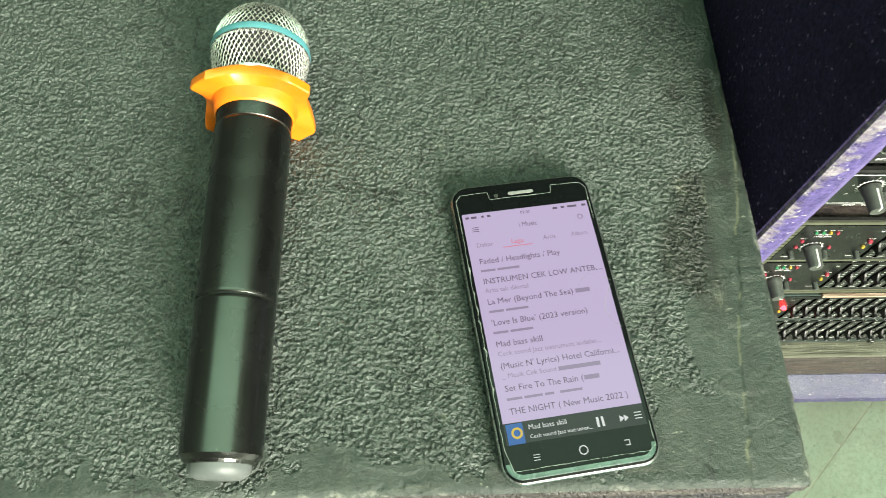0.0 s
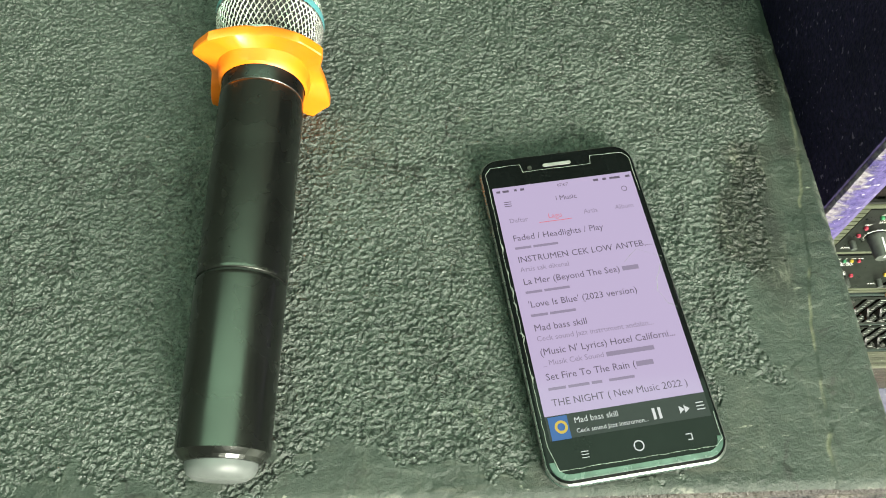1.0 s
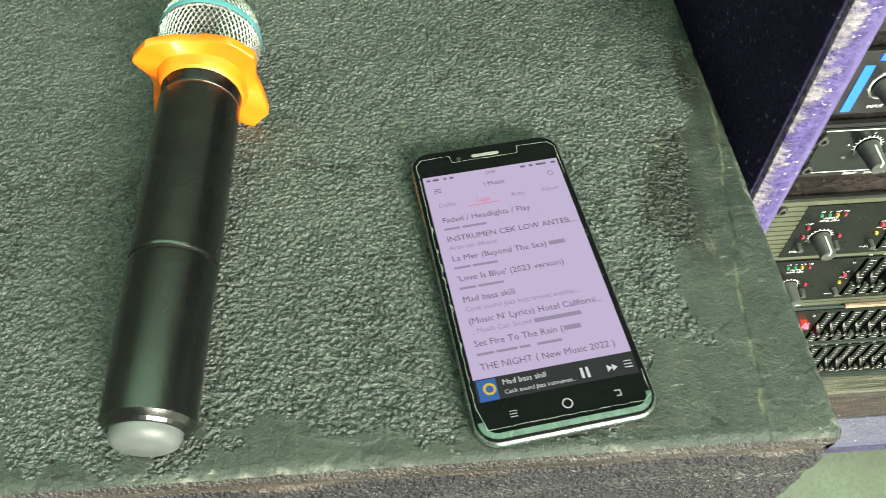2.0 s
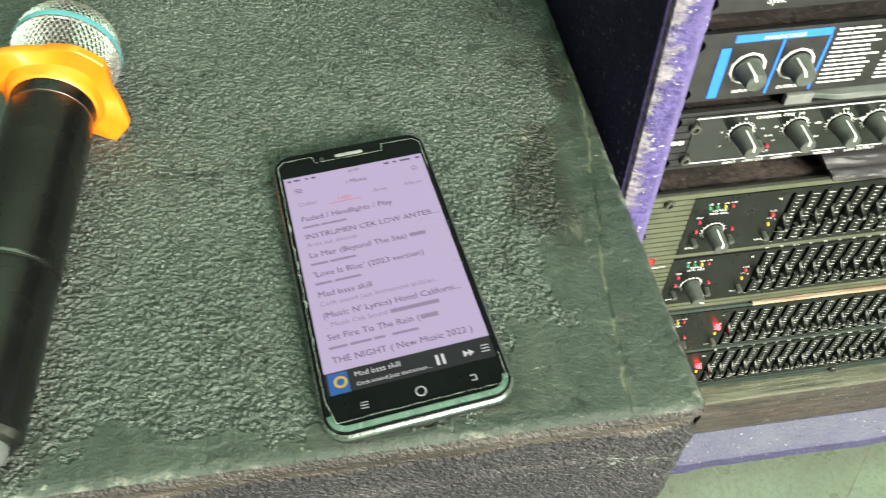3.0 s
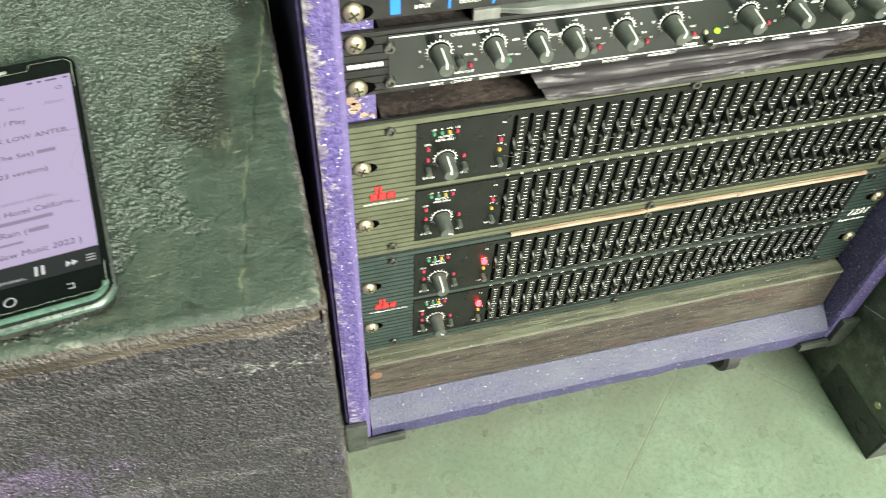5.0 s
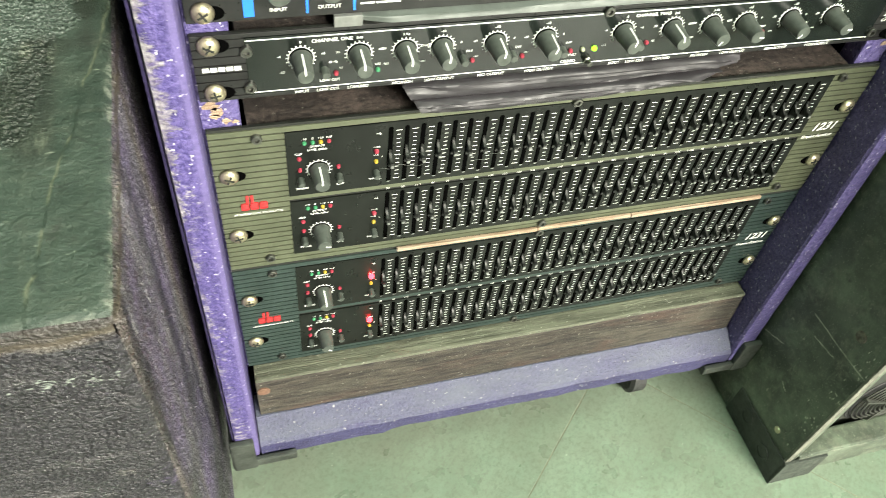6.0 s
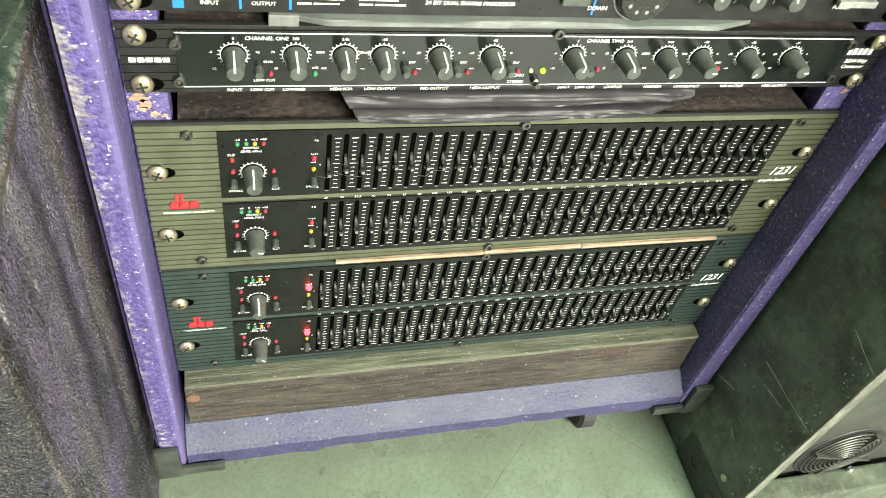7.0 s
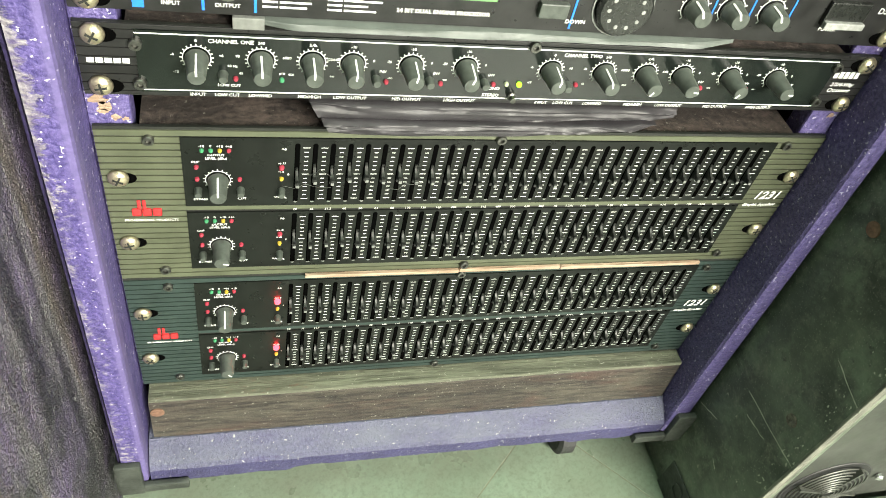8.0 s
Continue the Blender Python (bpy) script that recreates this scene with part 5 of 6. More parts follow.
def black_bag():
    """A bin bag folded flat in two layers, pressed out between two units, with sharp creases at its ends."""
    bm = bmesh.new()
    for x0, x1, yb, zlo, zhi, bulge, rise, seed in ((0.124, 0.353, -0.0050, 0.4478, 0.4586, 0.0045, 0.0030, 2.0), (0.1305, 0.340, -0.0085, 0.4388, 0.4486, 0.0050, 0.0062, 7.0)):
        n, k = 110, 14
        rings = []
        for i in range(n + 1):
            u = i / n
            x = x0 + (x1 - x0) * u
            lift = rise * max(0.0, u - 0.45) ** 1.3 / 0.55 ** 1.3 + 0.0011 * noise.noise((x * 22, seed, 0))
            shut = min(1.0, 0.25 + 9 * (1 - u))
            ring = []
            for j in range(k + 1):
                a = math.pi * j / k
                z = (zlo + lift) * (1 + math.cos(a)) / 2 + zhi * (1 - math.cos(a)) / 2
                ridge = abs(noise.noise((x * 26 + z * 210, seed + 3, z * 60)))
                long_fold = abs(noise.noise((x * 5, seed, z * 420)))
                end = math.exp(-((u * (x1 - x0)) / 0.020) ** 2) + math.exp(-(((1 - u) * (x1 - x0)) / 0.028) ** 2)
                y = yb - bulge * shut * math.sin(a) ** 0.6 + 0.0026 * long_fold + (0.0012 + 0.0060 * end) * ridge
                lean = 0.010 * (z - zlo) / 0.010 if u < 0.04 else 0.0
                ring.append(bm.verts.new((x - lean * (1 - u / 0.04) * 0.6, y, z)))
            ring.append(bm.verts.new((x, 0.020, zhi)))
            ring.append(bm.verts.new((x, 0.020, zlo + lift)))
            rings.append(ring)
        m = len(rings[0])
        for a, b in zip(rings, rings[1:]):
            for j in range(m):
                bm.faces.new((a[j], b[j], b[(j + 1) % m], a[(j + 1) % m]))
        bm.faces.new(list(reversed(rings[0])))
        bm.faces.new(rings[-1])
    bmesh.ops.recalc_face_normals(bm, faces=bm.faces)
    tagged(finish("plastic_sheet", bm, M_PLASTIC, None, "", True), "creased black plastic bag folded over the equalizer", "plastic sheet")


black_bag()
plastic_sheet("plastic_sheet", "grey-green plastic sheet folded between two rack units", M_PLASTICG, 0.080, 0.372,
              [(0.03, 0.5035), (-0.003, 0.5036), (-0.0055, 0.5050), (-0.0045, 0.5085), (-0.001, 0.5102), (0.03, 0.5104)], 5.0, 0.0009)

tagged(finish("grey_tape", box(0.0765, 0.0925, -0.0052, -0.0012, 0.5036, 0.5105, bev=0.0006), M_TAPE, None), "small grey tape piece stuck between two rack units", "tape")


# ---- black loudspeaker box beside the rack ----
def floor_speaker():
    sp = thing("loudspeaker", "worn black loudspeaker box with a recessed round grille", "loudspeaker")
    X0, X1, Y0, Y1, T, H = 0.5095, 0.90, -0.148, 0.36, 0.015, 0.62
    part("side_panel", box(X0, X0 + T, Y0, Y1, 0.0, H, bev=0.003), M_BLACK_BOX, sp, "scratched worn black side panel")
    part("side_panel", box(X1 - T, X1, Y0, Y1, 0.0, H, bev=0.003), M_BLACK_BOX, sp)
    part("bottom_panel", box(X0 + T, X1 - T, Y0 + 0.001, Y1, 0.0, 0.030, bev=0.002), M_BLACK_BOX, sp)
    part("top_panel", box(X0 + T, X1 - T, Y0 + 0.001, Y1, H - T, H, bev=0.002), M_BLACK_BOX, sp)
    part("back_panel", box(X0 + T, X1 - T, Y1 - T, Y1 - 0.001, 0.030, H - T), M_BLACK_BOX, sp)
    part("baffle", box(X0 + T, X1 - T, -0.118, -0.103, 0.030, H - T), M_BAFFLE, sp, "recessed smooth grey baffle")
    part("worn_edge", box(X0 - 0.0006, X0 + 0.007, Y0 - 0.0012, Y0 + 0.002, 0.042, H - 0.01, bev=0.001), M_GREYEDGE, sp, "rubbed grey front edge")
    part("bottom_slat", box(X0 + T, X1 - T, -0.150, -0.1245, 0.030, 0.050, bev=0.003), M_BLACK_BOX, sp, "scuffed dark ledge")
    cx, cz = 0.635, 0.053
    # Flat black disc: the cone, with the shade of its deep hole painted round it.
    part("cone_and_hole_shade", lathe([(0.0480, 0.0), (0.0470, 0.0008), (0.041, 0.0005), (0.03, 0.0002), (0.012, 0.0), (0.001, 0.0002)], out(cx, cz + 0.03, -0.1184), 40), M_RUBBER, sp)
    bm = bmesh.new()
    for k in range(9):
        R = 0.042 - k * 0.0045
        segs = 56
        for i in range(segs):
            a0, a1 = 2 * math.pi * i / segs, 2 * math.pi * (i + 1) / segs
            q = []
            for a in (a0, a1):
                for ph in range(5):
                    p = 2 * math.pi * ph / 5
                    rr = R + 0.0009 * math.cos(p)
                    q.append(bm.verts.new((cx + rr * math.cos(a), -0.1215 + 0.0010 * math.sin(p) - 0.006 * (1 - (R / 0.044) ** 2), cz + 0.03 + rr * math.sin(a))))
            for ph in range(5):
                bm.faces.new((q[ph], q[(ph + 1) % 5], q[5 + (ph + 1) % 5], q[5 + ph]))
    bmesh.ops.remove_doubles(bm, verts=bm.verts, dist=0.00005)
    gr = part("round_grille", bm, M_GREYWIRE, sp, "round grille of concentric grey wires", True)
    for ang in (20, 110, 200, 290):
        m = pose(cx, -0.1262, cz + 0.03, 0, ang, 0)
        part("grille_spoke", add_box(bmesh.new(), 0.006, 0.044, -0.0012, 0.0042, -0.0014, 0.0014, 0, m), M_GREYWIRE, gr)
    part("bolt", lathe([(0.0045, 0), (0.0045, 0.003), (0.002, 0.005), (0.0002, 0.005)], out(0.6930, 0.094, -0.1190), 14), M_SILVER, sp, "silver bolt")
    part("bolt", lathe([(0.0045, 0), (0.0045, 0.003), (0.002, 0.005), (0.0002, 0.005)], out(0.6620, 0.052, -0.1265), 14), M_SILVER, sp, "silver bolt")
    # carrying cup let into the side, with its rusty screw
    cup = part("handle_cup", lathe([(0.034, 0.0), (0.034, 0.0016), (0.030, 0.0028), (0.026, 0.0018), (0.024, 0.0004), (0.002, 0.0002)], pose(X0, -0.0985, 0.430, 0, -90, 0), 40), M_SILVER, sp, "round silver handle cup", True)
    part("cup_screw", lathe([(0.0062, 0), (0.0058, 0.0014), (0.002, 0.0022), (0.0004, 0.0022)], pose(X0, -0.061, 0.401, 0, -90, 0), 18), M_PLUG, cup, "rusty brown screw")
    # corner guard along the bottom edge of the side
    bm = bmesh.new()
    add_box(bm, X0 - 0.0018, X0 + 0.0002, Y0 - 0.003, -0.060, 0.0, 0.046, 0.0008)
    add_box(bm, X0 - 0.0018, X0 + 0.05, Y0 - 0.0045, Y0 - 0.0005, 0.0, 0.046, 0.0008)
    cg = part("corner_guard", bm, M_GUARD, sp, "black plastic corner guard")
    for y, z in ((-0.087, 0.030), (-0.125, 0.022)):
        bm = lathe([(0.0095, 0), (0.0095, 0.0012), (0.0078, 0.0012), (0.0078, 0.0002)], pose(X0 - 0.0018, y, z, 0, -90, 0), 24, cap=False)
        part("embossed_ring", bm, M_GUARD, cg)
    bm = lathe([(0.006, 0), (0.0055, 0.0012), (0.002, 0.0012), (0.001, 0.0004)], pose(X0, -0.118, 0.233, 0, -90, 0), 16)
    part("recessed_screw", bm, M_EDGE, sp)
    bm = lathe([(0.0042, 0), (0.0035, 0.0012), (0.001, 0.0014)], pose(X0, -0.120, 0.062, 0, -90, 0), 14)
    part("screw", bm, M_BRASS, sp)
    # scratches and scuffs
    bm = bmesh.new()
    rnd = random.Random(12)
    for ya, za, yb, zb in ((-0.071, 0.202, -0.150, 0.206), (-0.085, 0.185, -0.112, 0.19), (-0.040, 0.130, -0.066, 0.142), (-0.110, 0.31, -0.150, 0.30), (-0.09, 0.11, -0.10, 0.105)):
        a, b = Vector((X0 - 0.0002, ya, za)), Vector((X0 - 0.0002, yb, zb))
        n = 8
        pts = [a.lerp(b, i / n) + Vector((0, 0, rnd.uniform(-0.0006, 0.0006))) for i in range(n + 1)]
        for p, q in zip(pts, pts[1:]):
            w = rnd.uniform(0.0003, 0.0008)
            bm.faces.new([bm.verts.new(v) for v in (p + Vector((0, 0, -w)), p + Vector((0, 0, w)), q + Vector((0, 0, w)), q + Vector((0, 0, -w)))])
    bm2 = bmesh.new()
    for k in range(260):
        py, pz = Y0 + 0.002 + abs(rnd.gauss(0, 0.010)), rnd.uniform(0.06, 0.58)
        if noise.noise((pz * 30, 4.0, 1.0)) < -0.05:
            continue
        s, n = rnd.uniform(0.0003, 0.0012), 7
        bm2.faces.new([bm2.verts.new((X0 - 0.00025, py + s * rnd.uniform(0.4, 1.2) * math.cos(t), pz + 1.6 * s * rnd.uniform(0.4, 1.2) * math.sin(t))) for t in [2 * math.pi * i / n for i in range(n)]])
    part("paint_fleck", bm2, M_SCRATCH, sp, "pale flaked spots along the front edge", kind="stuff")
    part("scratch", bm, M_SCRATCH, sp, "pale scratches in the paint", kind="stuff")
    return sp


M_GREYEDGE = wood_mat("rubbed_grey_edge", (0.055, 0.055, 0.045), (0.16, 0.16, 0.13), (0.24, 0.235, 0.19), (1, 1, 0.1), 0.5)
M_BAFFLE = simple("smooth_grey_baffle_paint", (0.030, 0.032, 0.027), 0.5, 0, 0.35, 16, 0.2)
M_GREYWIRE = simple("dusty_grey_wire", (0.062, 0.064, 0.056), 0.45, 0.4, 0.25, 200)
floor_speaker()


# ---- wireless microphone ----
def microphone():
    tail, head = Vector((-0.3099, -0.1690, 0.5325)), Vector((-0.3038, 0.0468, 0.5452))
    d = (head - tail).normalized()
    m = Matrix.Translation(tail) @ d.to_track_quat("Z", "Y").to_matrix().to_4x4()
    mic = thing("microphone", "black wireless microphone with silver mesh head and orange silicone ring", "microphone", m)
    I = Matrix.Identity(4)
    R, RS, RT = 0.0195, 0.0187, 0.0180
    part("battery_sleeve", lathe([(0.0145, 0.0), (0.0160, 0.0010), (RT, 0.0032), (RT, 0.0044), (RS, 0.0705), (RS, 0.0715), (RS - 0.0003, 0.0721)], I, 64), M_BODY, mic, "black satin lower sleeve", True)
    part("seam", lathe([(RS - 0.0008, 0.0710), (RS - 0.0008, 0.0745)], I, 56), M_GROOVE, mic)
    part("body", lathe([(RS - 0.0003, 0.0732), (RS + 0.0001, 0.0738), (RS + 0.0001, 0.0750), (R - 0.0003, 0.1630), (R - 0.0003, 0.1640), (R - 0.0008, 0.1646)], I, 64), M_BODY, mic, "black satin body", True)
    part("neck_seam", lathe([(R - 0.0006, 0.1645), (R - 0.00035, 0.1648), (R - 0.0006, 0.1651)], I, 56, cap=False), M_STEEL, mic)
    part("neck", lathe([(R - 0.0009, 0.1643), (R - 0.0005, 0.1652), (R - 0.0006, 0.1800), (R + 0.002, 0.1905)], I, 64), M_NECK, mic, "", True)
    part("end_cap", lathe([(0.0010, -0.0066), (0.0100, -0.0064), (0.0126, -0.0048), (0.0136, -0.0024), (0.0138, 0.0008)], I, 40), M_CAP, mic, "translucent grey plastic end cap", True)
    part("end_ring", lathe([(0.0140, -0.0006), (0.0150, -0.0004), (0.0161, 0.0012)], I, 40, cap=False), M_BODY, mic)

    # four-lobed silicone ring
    bm = bmesh.new()
    seg = 96
    rings = []
    prof = [(0.0, 0.173), (0.06, 0.1755), (0.16, 0.1790), (0.96, 0.1822), (1.0, 0.1828), (1.0, 0.1868), (0.95, 0.1876), (0.14, 0.1890)]
    x_world = m.to_3x3().inverted() @ Vector((1, 0, 0))
    base = math.atan2(x_world.y, x_world.x)
    for f, h in prof:
        ring = []
        for i in range(seg):
            a = 2 * math.pi * i / seg
            d = abs(math.degrees((a - base - radians(45 + 1) + math.pi / 4) % (math.pi / 2) - math.pi / 4))
            # blunt tips with hollow flanks between them
            if d < 11:
                r_out = 0.0354 * math.cos(radians(11)) / math.cos(radians(d))
            else:
                u = (d - 11) / 34
                r_out = 0.0258 + (0.0354 - 0.0258) * (1 - u) ** 1.7
            tip = max(0.0, min(1.0, (r_out - 0.027) / 0.011))
            z = h - (0.0075 * tip if 0.5 < f else 0.0)
            r = R + 0.0010 + f * (r_out - R - 0.0010)
            ring.append(bm.verts.new((r * math.cos(a), r * math.sin(a), z)))
        rings.append(ring)
    rings.append([bm.verts.new(((R + 0.0004) * math.cos(2 * math.pi * i / seg), (R + 0.0004) * math.sin(2 * math.pi * i / seg), 0.1893)) for i in range(seg)])
    rings.append([bm.verts.new(((R - 0.0002) * math.cos(2 * math.pi * i / seg), (R - 0.0002) * math.sin(2 * math.pi * i / seg), 0.172)) for i in range(seg)])
    for a, b in zip(rings, rings[1:] + rings[:1]):
        for i in range(seg):
            bm.faces.new((a[i], a[(i + 1) % seg], b[(i + 1) % seg], b[i]))
    bmesh.ops.recalc_face_normals(bm, faces=bm.faces)
    part("silicone_ring", bm, M_ORANGE, mic, "bright orange four-lobed silicone ring", True)

    # mesh head
    HR = 0.0254

    def surface(h):
        """Radius of the head at the height h from 0 (bottom) to 1 (crown)."""
        if h < 0.44:
            return 0.0205 + (HR - 0.0205) * math.sin(h / 0.44 * math.pi / 2)
        return HR * math.sqrt(max(0.0, 1 - ((h - 0.44) / 0.56) ** 2.15))

    Z0, Z1 = 0.1900, 0.2392
    prof = [(max(0.0004, surface(i / 16) - 0.0016), Z0 + (Z1 - Z0 - 0.001) * i / 16) for i in range(17)]
    part("inner_foam", lathe(prof, I, 32), M_FOAM, mic, "dark foam behind the mesh", True)
    bm = bmesh.new()
    N, steps, wr = 56, 28, 0.00034
    for sgn in (1, -1):
        for k in range(N):
            prev = None
            for s in range(steps + 1):
                h = 0.99 * s / steps
                a = 2 * math.pi * k / N + sgn * 1.25 * h
                r = surface(h) + (0.00022 if (s + k) % 2 else -0.00012) * sgn
                c = Vector((r * math.cos(a), r * math.sin(a), Z0 + (Z1 - Z0) * h))
                nrm = Vector((math.cos(a), math.sin(a), 0.0 if h < 0.5 else (h - 0.5) * 2)).normalized()
                tan = Vector((-math.sin(a), math.cos(a), 0))
                ring = [bm.verts.new(c + wr * v) for v in (nrm, tan, -nrm, -tan)]
                if prev:
                    for i in range(4):
                        bm.faces.new((prev[i], prev[(i + 1) % 4], ring[(i + 1) % 4], ring[i]))
                prev = ring
    part("wire_mesh", bm, M_WIRE, mic, "silver woven wire mesh", True)
    part("mesh_collar", lathe([(0.0200, 0.1885), (0.0222, 0.1892), (0.0226, 0.1915), (0.0214, 0.1922)], I, 48, cap=False), M_SILVER, mic)
    zb = Z0 + (Z1 - Z0) * 0.45
    part("head_band", lathe([(HR - 0.0010, zb - 0.0021), (HR + 0.0006, zb - 0.0018), (HR + 0.0009, zb), (HR + 0.0006, zb + 0.0018), (HR - 0.0012, zb + 0.0021)], I, 64, cap=False), M_AQUA, mic, "teal plastic band round the head", True)
    part("band_rim", lathe([(HR - 0.0006, zb - 0.0034), (HR + 0.0006, zb - 0.0031), (HR + 0.0006, zb - 0.0022), (HR - 0.0004, zb - 0.0020)], I, 64, cap=False), M_SILVER, mic, "thin silver rim below the band", True)
    return mic


microphone()


# ---- phone ----
def rounded_outline(w, h, r, n=8):
    pts = []
    for cx, cy, a0 in ((w / 2 - r, h / 2 - r, 0), (-w / 2 + r, h / 2 - r, 90), (-w / 2 + r, -h / 2 + r, 180), (w / 2 - r, -h / 2 + r, 270)):
        for i in range(n + 1):
            a = radians(a0 + 90 * i / n)
            pts.append((cx + r * math.cos(a), cy + r * math.sin(a)))
    return pts


def slab(w, h, r, levels):
    """A stack of rounded outlines: (height, inset)."""
    bm = bmesh.new()
    rings = [[bm.verts.new((x, y, z)) for x, y in rounded_outline(w - 2 * i, h - 2 * i, max(0.0005, r - i))] for z, i in levels]
    for a, b in zip(rings, rings[1:]):
        n = len(a)
        for k in range(n):
            bm.faces.new((a[k], a[(k + 1) % n], b[(k + 1) % n], b[k]))
    bm.faces.new(list(reversed(rings[0])))
    bm.faces.new(rings[-1])
    return bm


def smartphone():
    W, H = 0.0754, 0.1550
    ph = thing("smartphone", "black smartphone with a cracked screen protector showing a music list", "smartphone", pose(-0.1570, -0.0990, 0.5142, 0, 0, 7.5) @ Matrix.Diagonal((1, 1, 1.2, 1)))
    part("body", slab(W, H, 0.0095, [(0.0, 0.0028), (0.0012, 0.0008), (0.0030, 0.0), (0.0050, 0.0), (0.0066, 0.0006)]), M_KNOBD, ph, "black phone body", True)
    part("metal_rim", slab(W, H, 0.0095, [(0.0058, -0.0001), (0.0062, -0.0002), (0.0068, 0.0004), (0.0069, 0.0010)]), M_RIM, ph, "thin worn metal rim", True)
    # The mint of both lower edges is a painted reflection.
    bm = slab(W + 0.0008, H + 0.0008, 0.0099, [(0.0046, 0.0002), (0.0048, 0.0), (0.0059, 0.0), (0.0061, 0.0002)])
    bmesh.ops.delete(bm, geom=[f for f in bm.faces if f.calc_center_median().y > -0.0690], context="FACES")
    part("protector_lower_edge", bm, M_MINT_REFLECTION, ph, "glass lower edge with a pale mint reflection painted on", True)
    bm = slab(W - 0.0014, H - 0.0014, 0.0089, [(0.0067, 0.0), (0.00735, 0.0006), (0.00775, 0.0018), (0.00785, 0.0034)])
    bmesh.ops.delete(bm, geom=[f for f in bm.faces if f.calc_center_median().y > -0.0680 or len(f.verts) > 4], context="FACES")
    part("curved_glass_edge", bm, M_MINT_REFLECTION, ph, "curved glass edge with a mint reflection painted on", True)
    bm = bmesh.new()
    add_box(bm, -0.0045, 0.0045, -0.07765, -0.0770, 0.0024, 0.0044)
    for k in range(6):
        for sgn in (-1, 1):
            add_box(bm, sgn * (0.0105 + k * 0.0026) - 0.0007, sgn * (0.0105 + k * 0.0026) + 0.0007, -0.07765, -0.0770, 0.0027, 0.0041)
    part("port_and_speaker_holes", bm, M_STEEL, ph, "charging port and speaker holes")
    part("front_glass", slab(W - 0.0012, H - 0.0012, 0.0090, [(0.0066, 0.0), (0.0072, 0.0002), (0.0075, 0.0010)]), M_GLASS, ph, "black front glass")
    z = 0.00765
    X0, X1, Y1, YB = -0.0336, 0.0342, 0.0610, -0.0495
    scr = bmesh.new()
    flat_rect(scr, X0, X1, YB, Y1, z)
    scr = part("screen", scr, M_SCREEN, ph, "lit pale lilac music list")
    bm = bmesh.new()
    flat_rect(bm, X0, X1, -0.0595, YB - 0.00005, z)
    part("player_bar", bm, M_SCREEND, scr, "dark player bar")
    zi = z + 0.0001
    rows = ["Faded / Headlights / Play", "INSTRUMEN CEK LOW ANTEB,...", "La Mer (Beyond The Sea)", "'Love Is Blue' (2023 version)", "Mad bass skill", "(Music N' Lyrics) Hotel Californi...", "Set Fire To The Rain (", "THE NIGHT ( New Music 2022 )"]
    dark, pale, bars = [], [], bmesh.new()
    y = 0.0319
    pitch = 0.01109
    for i, r in enumerate(rows):
        yy = y - i * pitch
        dark.append((r, X0 + 0.0042, yy, 0.0043, "LEFT"))
        sub = {1: "Artis tak dikenal", 4: "Ceck sound Jazz instrument andalan...", 5: "_ Musik Cek Sound"}.get(i)
        if i == 7:
            continue
        if sub:
            pale.append((sub, X0 + 0.0042, yy - 0.0047, 0.0034, "LEFT"))
            if i == 5:
                flat_rect(bars, X0 + 0.0320, X0 + 0.0530, yy - 0.0047, yy - 0.0027, zi)
        else:
            for a, b in (((0.0, 0.0075), (0.0085, 0.0200)) if i in (0, 2, 3) else ((0.0, 0.0075), (0.0085, 0.0175), (0.0185, 0.0230), (0.0260, 0.0370))):
                flat_rect(bars, X0 + 0.0042 + a, X0 + 0.0042 + b, yy - 0.0044, yy - 0.0032, zi)
        if i in (2, 6):
            test = letters([dark[-1]])
            off = max(v.co.x for v in test.verts) + (0.0014 if i == 2 else 0.0004)
            test.free()
            flat_rect(bars, off, off + 0.0075, yy + 0.0002, yy + 0.0024, zi)
    dark += [("i Music", 0.0, 0.0503, 0.0036, "CENTER"), ("07:07", 0.0, 0.0576, 0.0024, "CENTER")]
    pale += [("Daftar", -0.0247, 0.0414, 0.0034, "CENTER"), ("Artis", 0.0096, 0.0414, 0.0034, "CENTER"), ("Album", 0.0258, 0.0414, 0.0034, "CENTER")]
    for w in dark:
        part("song_title", turned(letters([w]), Matrix.Translation((0, 0, zi))), M_INK, scr)
    for w in pale:
        part("song_subtitle", turned(letters([w]), Matrix.Translation((0, 0, zi))), M_INKG, scr)
    part("name_bar", bars, M_INKG, scr, kind="stuff")
    part("active_tab", turned(letters([("Lagu", -0.0075, 0.0414, 0.0036, "CENTER")]), Matrix.Translation((0, 0, zi))), M_INKR, scr, "red active tab")
    bm = bmesh.new()
    flat_rect(bm, -0.0155, 0.0000, 0.0396, 0.0400, zi)
    part("tab_underline", bm, M_INKR, scr)
    bm = bmesh.new()
    for k in range(3):
        flat_rect(bm, X0 + 0.0040, X0 + 0.0074, 0.0503 + k * 0.0011, 0.0507 + k * 0.0011, zi)
    for x, w in ((-0.0320, 0.0022), (-0.0290, 0.0035), (-0.0235, 0.0015), (-0.0205, 0.0022), (0.0150, 0.0030), (0.0195, 0.0022), (0.0230, 0.0060), (0.0308, 0.0026)):
        flat_rect(bm, x, x + w * 0.85, 0.0580, 0.0592, zi)
    add_lathe(bm, [(0.0011, zi), (0.0014, zi)], pose(0.0285, 0.0520, 0), 18, cap=False)
    part("status_icon", bm, M_INK, scr, kind="stuff")
    bm = bmesh.new()
    flat_rect(bm, X0 + 0.001, X0 + 0.0090, -0.0596, -0.0500, zi)
    part("album_art", bm, M_INKB, scr, "blue album picture")
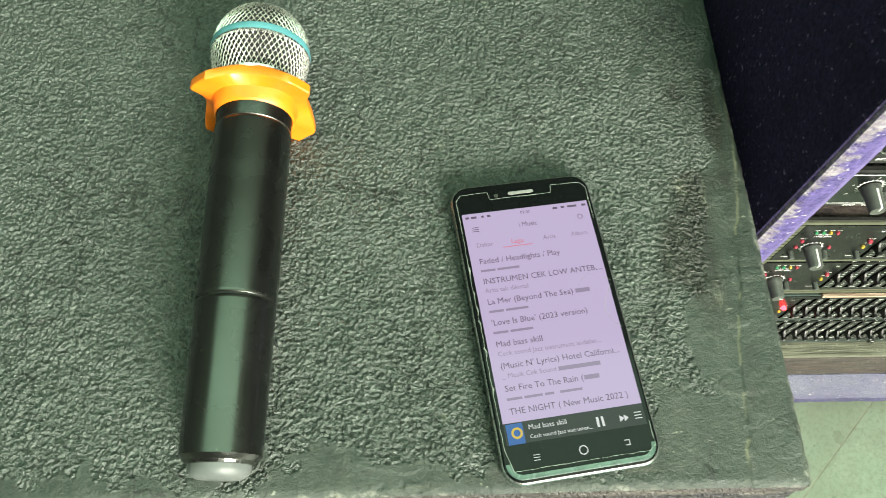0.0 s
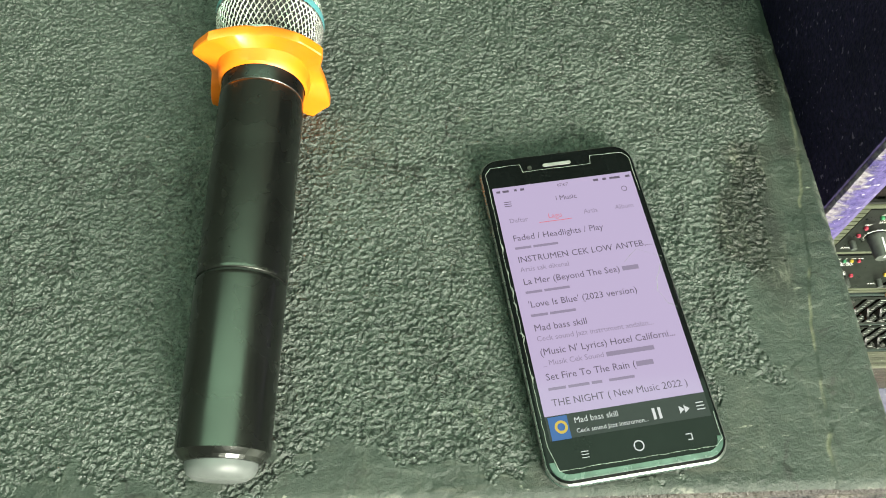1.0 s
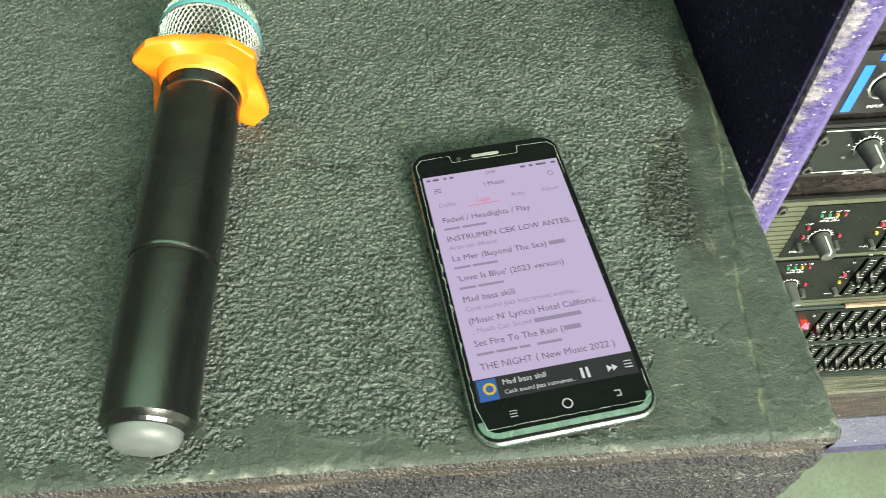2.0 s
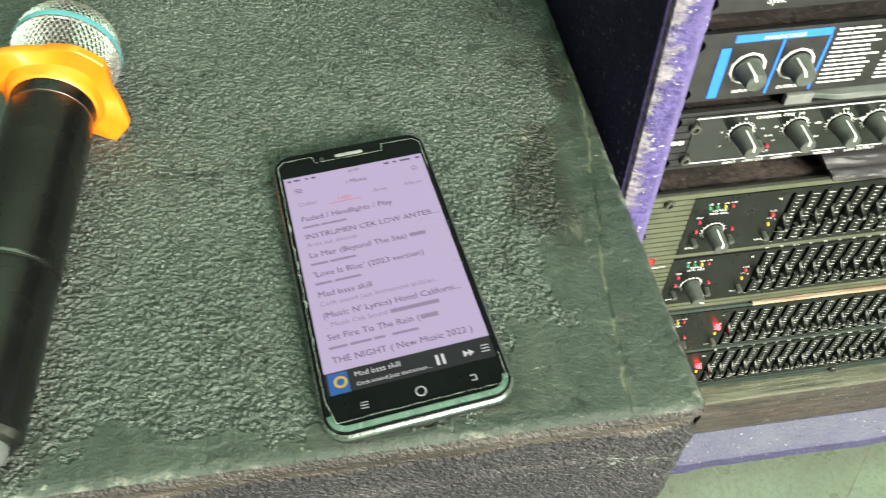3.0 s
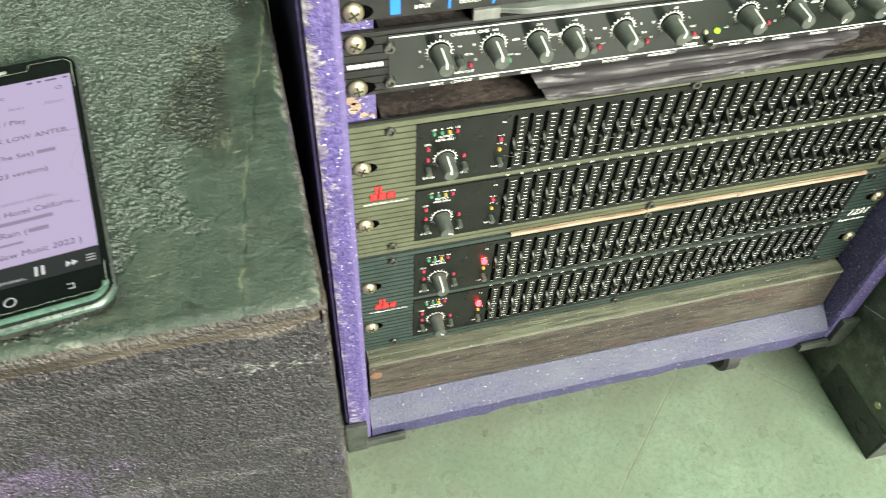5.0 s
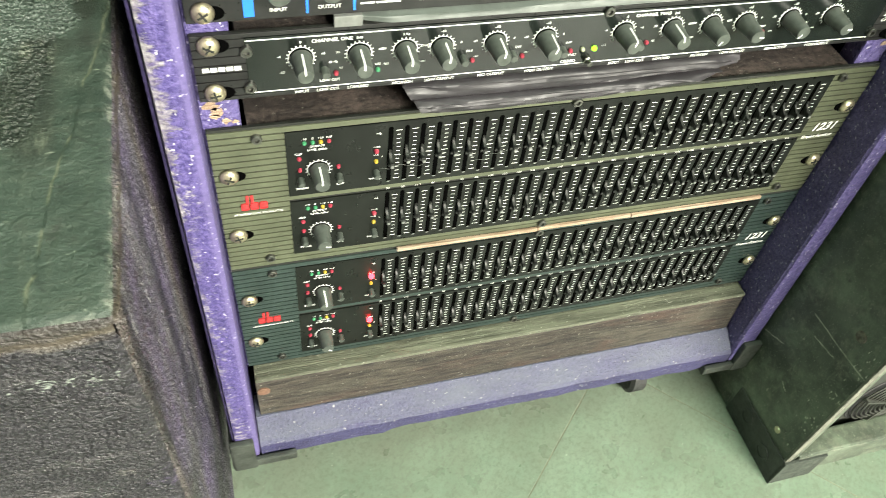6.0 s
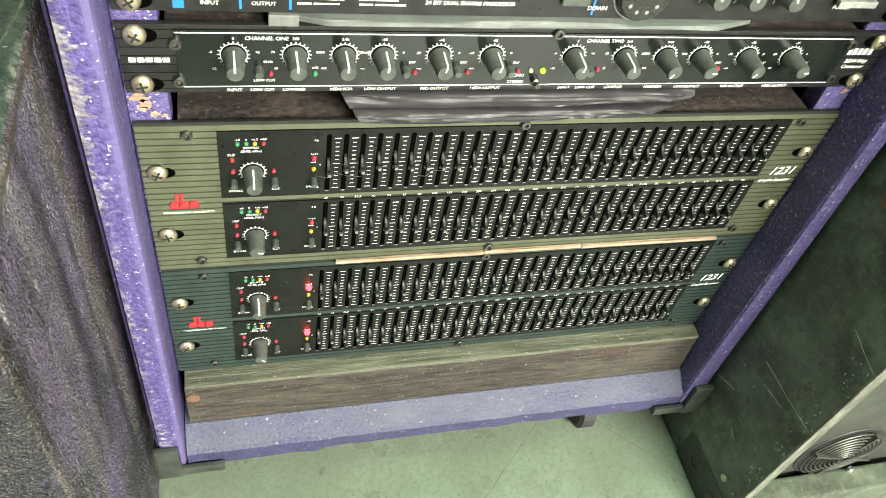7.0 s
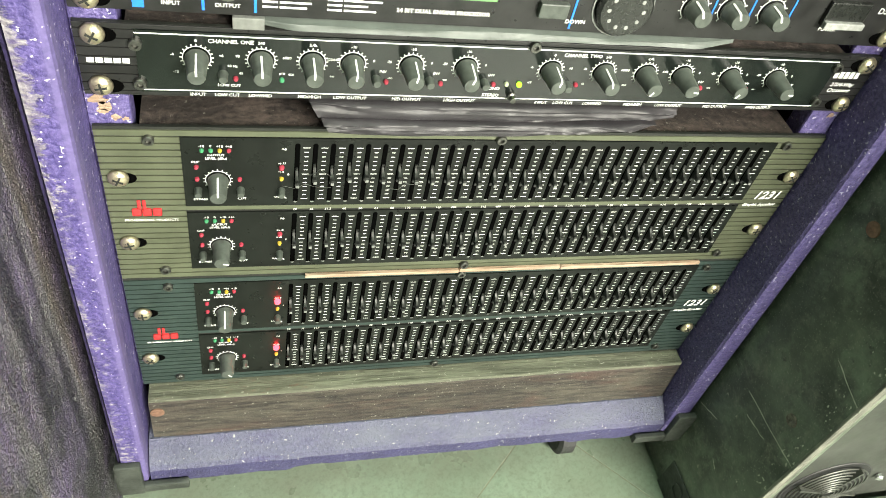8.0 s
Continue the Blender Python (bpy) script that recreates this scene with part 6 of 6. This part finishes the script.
    bm = lathe([(0.0016, zi + 0.0001), (0.0027, zi + 0.0001)], pose(X0 + 0.0058, -0.0545, 0), 20, cap=False)
    part("album_ring", bm, M_INKY, scr)
    white = [("Mad bass skill", X0 + 0.0115, -0.0537, 0.0034, "LEFT"), ("Ceck sound Jazz instrumen...", X0 + 0.0115, -0.0578, 0.0026, "LEFT")]
    part("player_title", turned(letters(white), Matrix.Translation((0, 0, zi))), M_INKW, scr)
    bm = bmesh.new()
    flat_rect(bm, 0.0105, 0.0117, -0.0575, -0.0528, zi)
    flat_rect(bm, 0.0129, 0.0141, -0.0575, -0.0528, zi)
    for x in (0.0218, 0.0240):
        bm.faces.new([bm.verts.new((a, b, zi)) for a, b in ((x, -0.0568), (x + 0.0022, -0.0552), (x, -0.0536))])
    for k in range(3):
        flat_rect(bm, 0.0292, 0.0326, -0.0564 + k * 0.0014, -0.0560 + k * 0.0014, zi)
    for k in range(3):
        flat_rect(bm, -0.0224, -0.0194, -0.0680 + k * 0.0012, -0.0677 + k * 0.0012, zi)
    add_lathe(bm, [(0.0017, zi), (0.0022, zi)], pose(0.0013, -0.0667, 0), 20, cap=False)
    for a, b, c, d in ((0.0212, 0.0238, -0.0655, -0.0651), (0.0234, 0.0238, -0.0678, -0.0651), (0.0216, 0.0238, -0.0678, -0.0674)):
        flat_rect(bm, a, b, c, d, zi)
    part("key_icon", bm, M_INKW, scr, kind="stuff")
    # earpiece, protector notch and cracks
    part("earpiece", turned(slab(0.0140, 0.0018, 0.0009, [(0.0072, 0), (0.0079, 0.0001)]), Matrix.Translation((0.0, 0.0705, 0))), M_TIP, ph, "grey earpiece slot")
    bm = bmesh.new()
    rnd = random.Random(3)

    def line(pts, w=0.00022, jit=0.0002):
        fine = []
        for (xa, ya), (xb, yb) in zip(pts, pts[1:]):
            n = max(2, int(math.hypot(xb - xa, yb - ya) / 0.003))
            fine += [(xa + (xb - xa) * i / n + rnd.uniform(-jit, jit), ya + (yb - ya) * i / n + rnd.uniform(-jit, jit)) for i in range(n)]
        fine.append(pts[-1])
        for (xa, ya), (xb, yb) in zip(fine, fine[1:]):
            a, b = Vector((xa, ya, 0.0079)), Vector((xb, yb, 0.0079))
            s = (b - a).cross(Vector((0, 0, 1))).normalized() * w * rnd.uniform(0.6, 1.4)
            bm.faces.new([bm.verts.new(v) for v in (a - s, b - s, b + s, a + s)])

    line([(-0.0350, 0.0560), (-0.0352, 0.0690), (-0.0325, 0.0722), (-0.0180, 0.0725), (-0.0172, 0.0680), (0.0160, 0.0680), (0.0168, 0.0725), (0.0325, 0.0722), (0.0354, 0.0690), (0.0354, 0.05)], 0.00014, 0.0001)
    line([(-0.0350, 0.0560), (-0.0354, 0.02), (-0.0350, 0.0), (-0.0353, -0.03), (-0.0352, -0.062), (-0.0325, -0.0715), (0.0325, -0.0717), (0.0354, -0.0690), (0.0354, -0.058)], 0.00010, 0.0002)
    line([(0.0354, 0.0140), (0.0250, 0.0195), (0.0180, 0.0140)], 0.00004, 0.0003)
    line([(0.0354, 0.0130), (0.0300, 0.0040), (0.0290, -0.0020), (0.0310, -0.0080), (0.0350, -0.0110)], 0.00006, 0.0004)
    for yy in (0.032, 0.018, 0.010, 0.002, -0.012, -0.03):
        line([(-0.0356, yy), (-0.0347, yy - 0.002), (-0.0352, yy - 0.005)], 0.0002, 0.0004)
    part("protector_edge", bm, M_CRACK, ph, "pale chipped edge of the screen protector", kind="stuff")
    part("camera_lens", lathe([(0.0011, 0.0075), (0.0011, 0.0079), (0.0003, 0.0079)], pose(-0.0135, 0.0700, 0), 14), M_STEEL, ph)
    return ph


smartphone()


# ---- floor tiles ----
def tiles():
    size, gap = 0.40, 0.0010
    ang = radians(44)
    ux, uy = Vector((math.cos(ang), math.sin(ang), 0)), Vector((-math.sin(ang), math.cos(ang), 0))
    org = Vector((0.392, 0.027, 0))
    me = bpy.data.meshes.new("floor_tile")
    bm = bmesh.new()
    add_box(bm, gap / 2, size - gap / 2, gap / 2, size - gap / 2, -0.0055, 0.0, 0)
    top = [e for e in bm.edges if all(v.co.z > -0.001 for v in e.verts)]
    bmesh.ops.bevel(bm, geom=top, offset=0.0003, segments=1, affect="EDGES")
    bm.to_mesh(me)
    bm.free()
    me.materials.append(M_TILE)
    for i in range(-9, 9):
        for j in range(-9, 9):
            c = org + ux * (i + 0.5) * size + uy * (j + 0.5) * size
            if RX0 + 0.1 < c.x < RX1 - 0.1 and RY0 + 0.1 < c.y < RY1 - 0.1:
                p = org + ux * i * size + uy * j * size
                ob = new("floor_tile", me)
                ob.parent = floor
                ob.matrix_basis = pose(p.x, p.y, p.z, 0, 0, math.degrees(ang))


tiles()
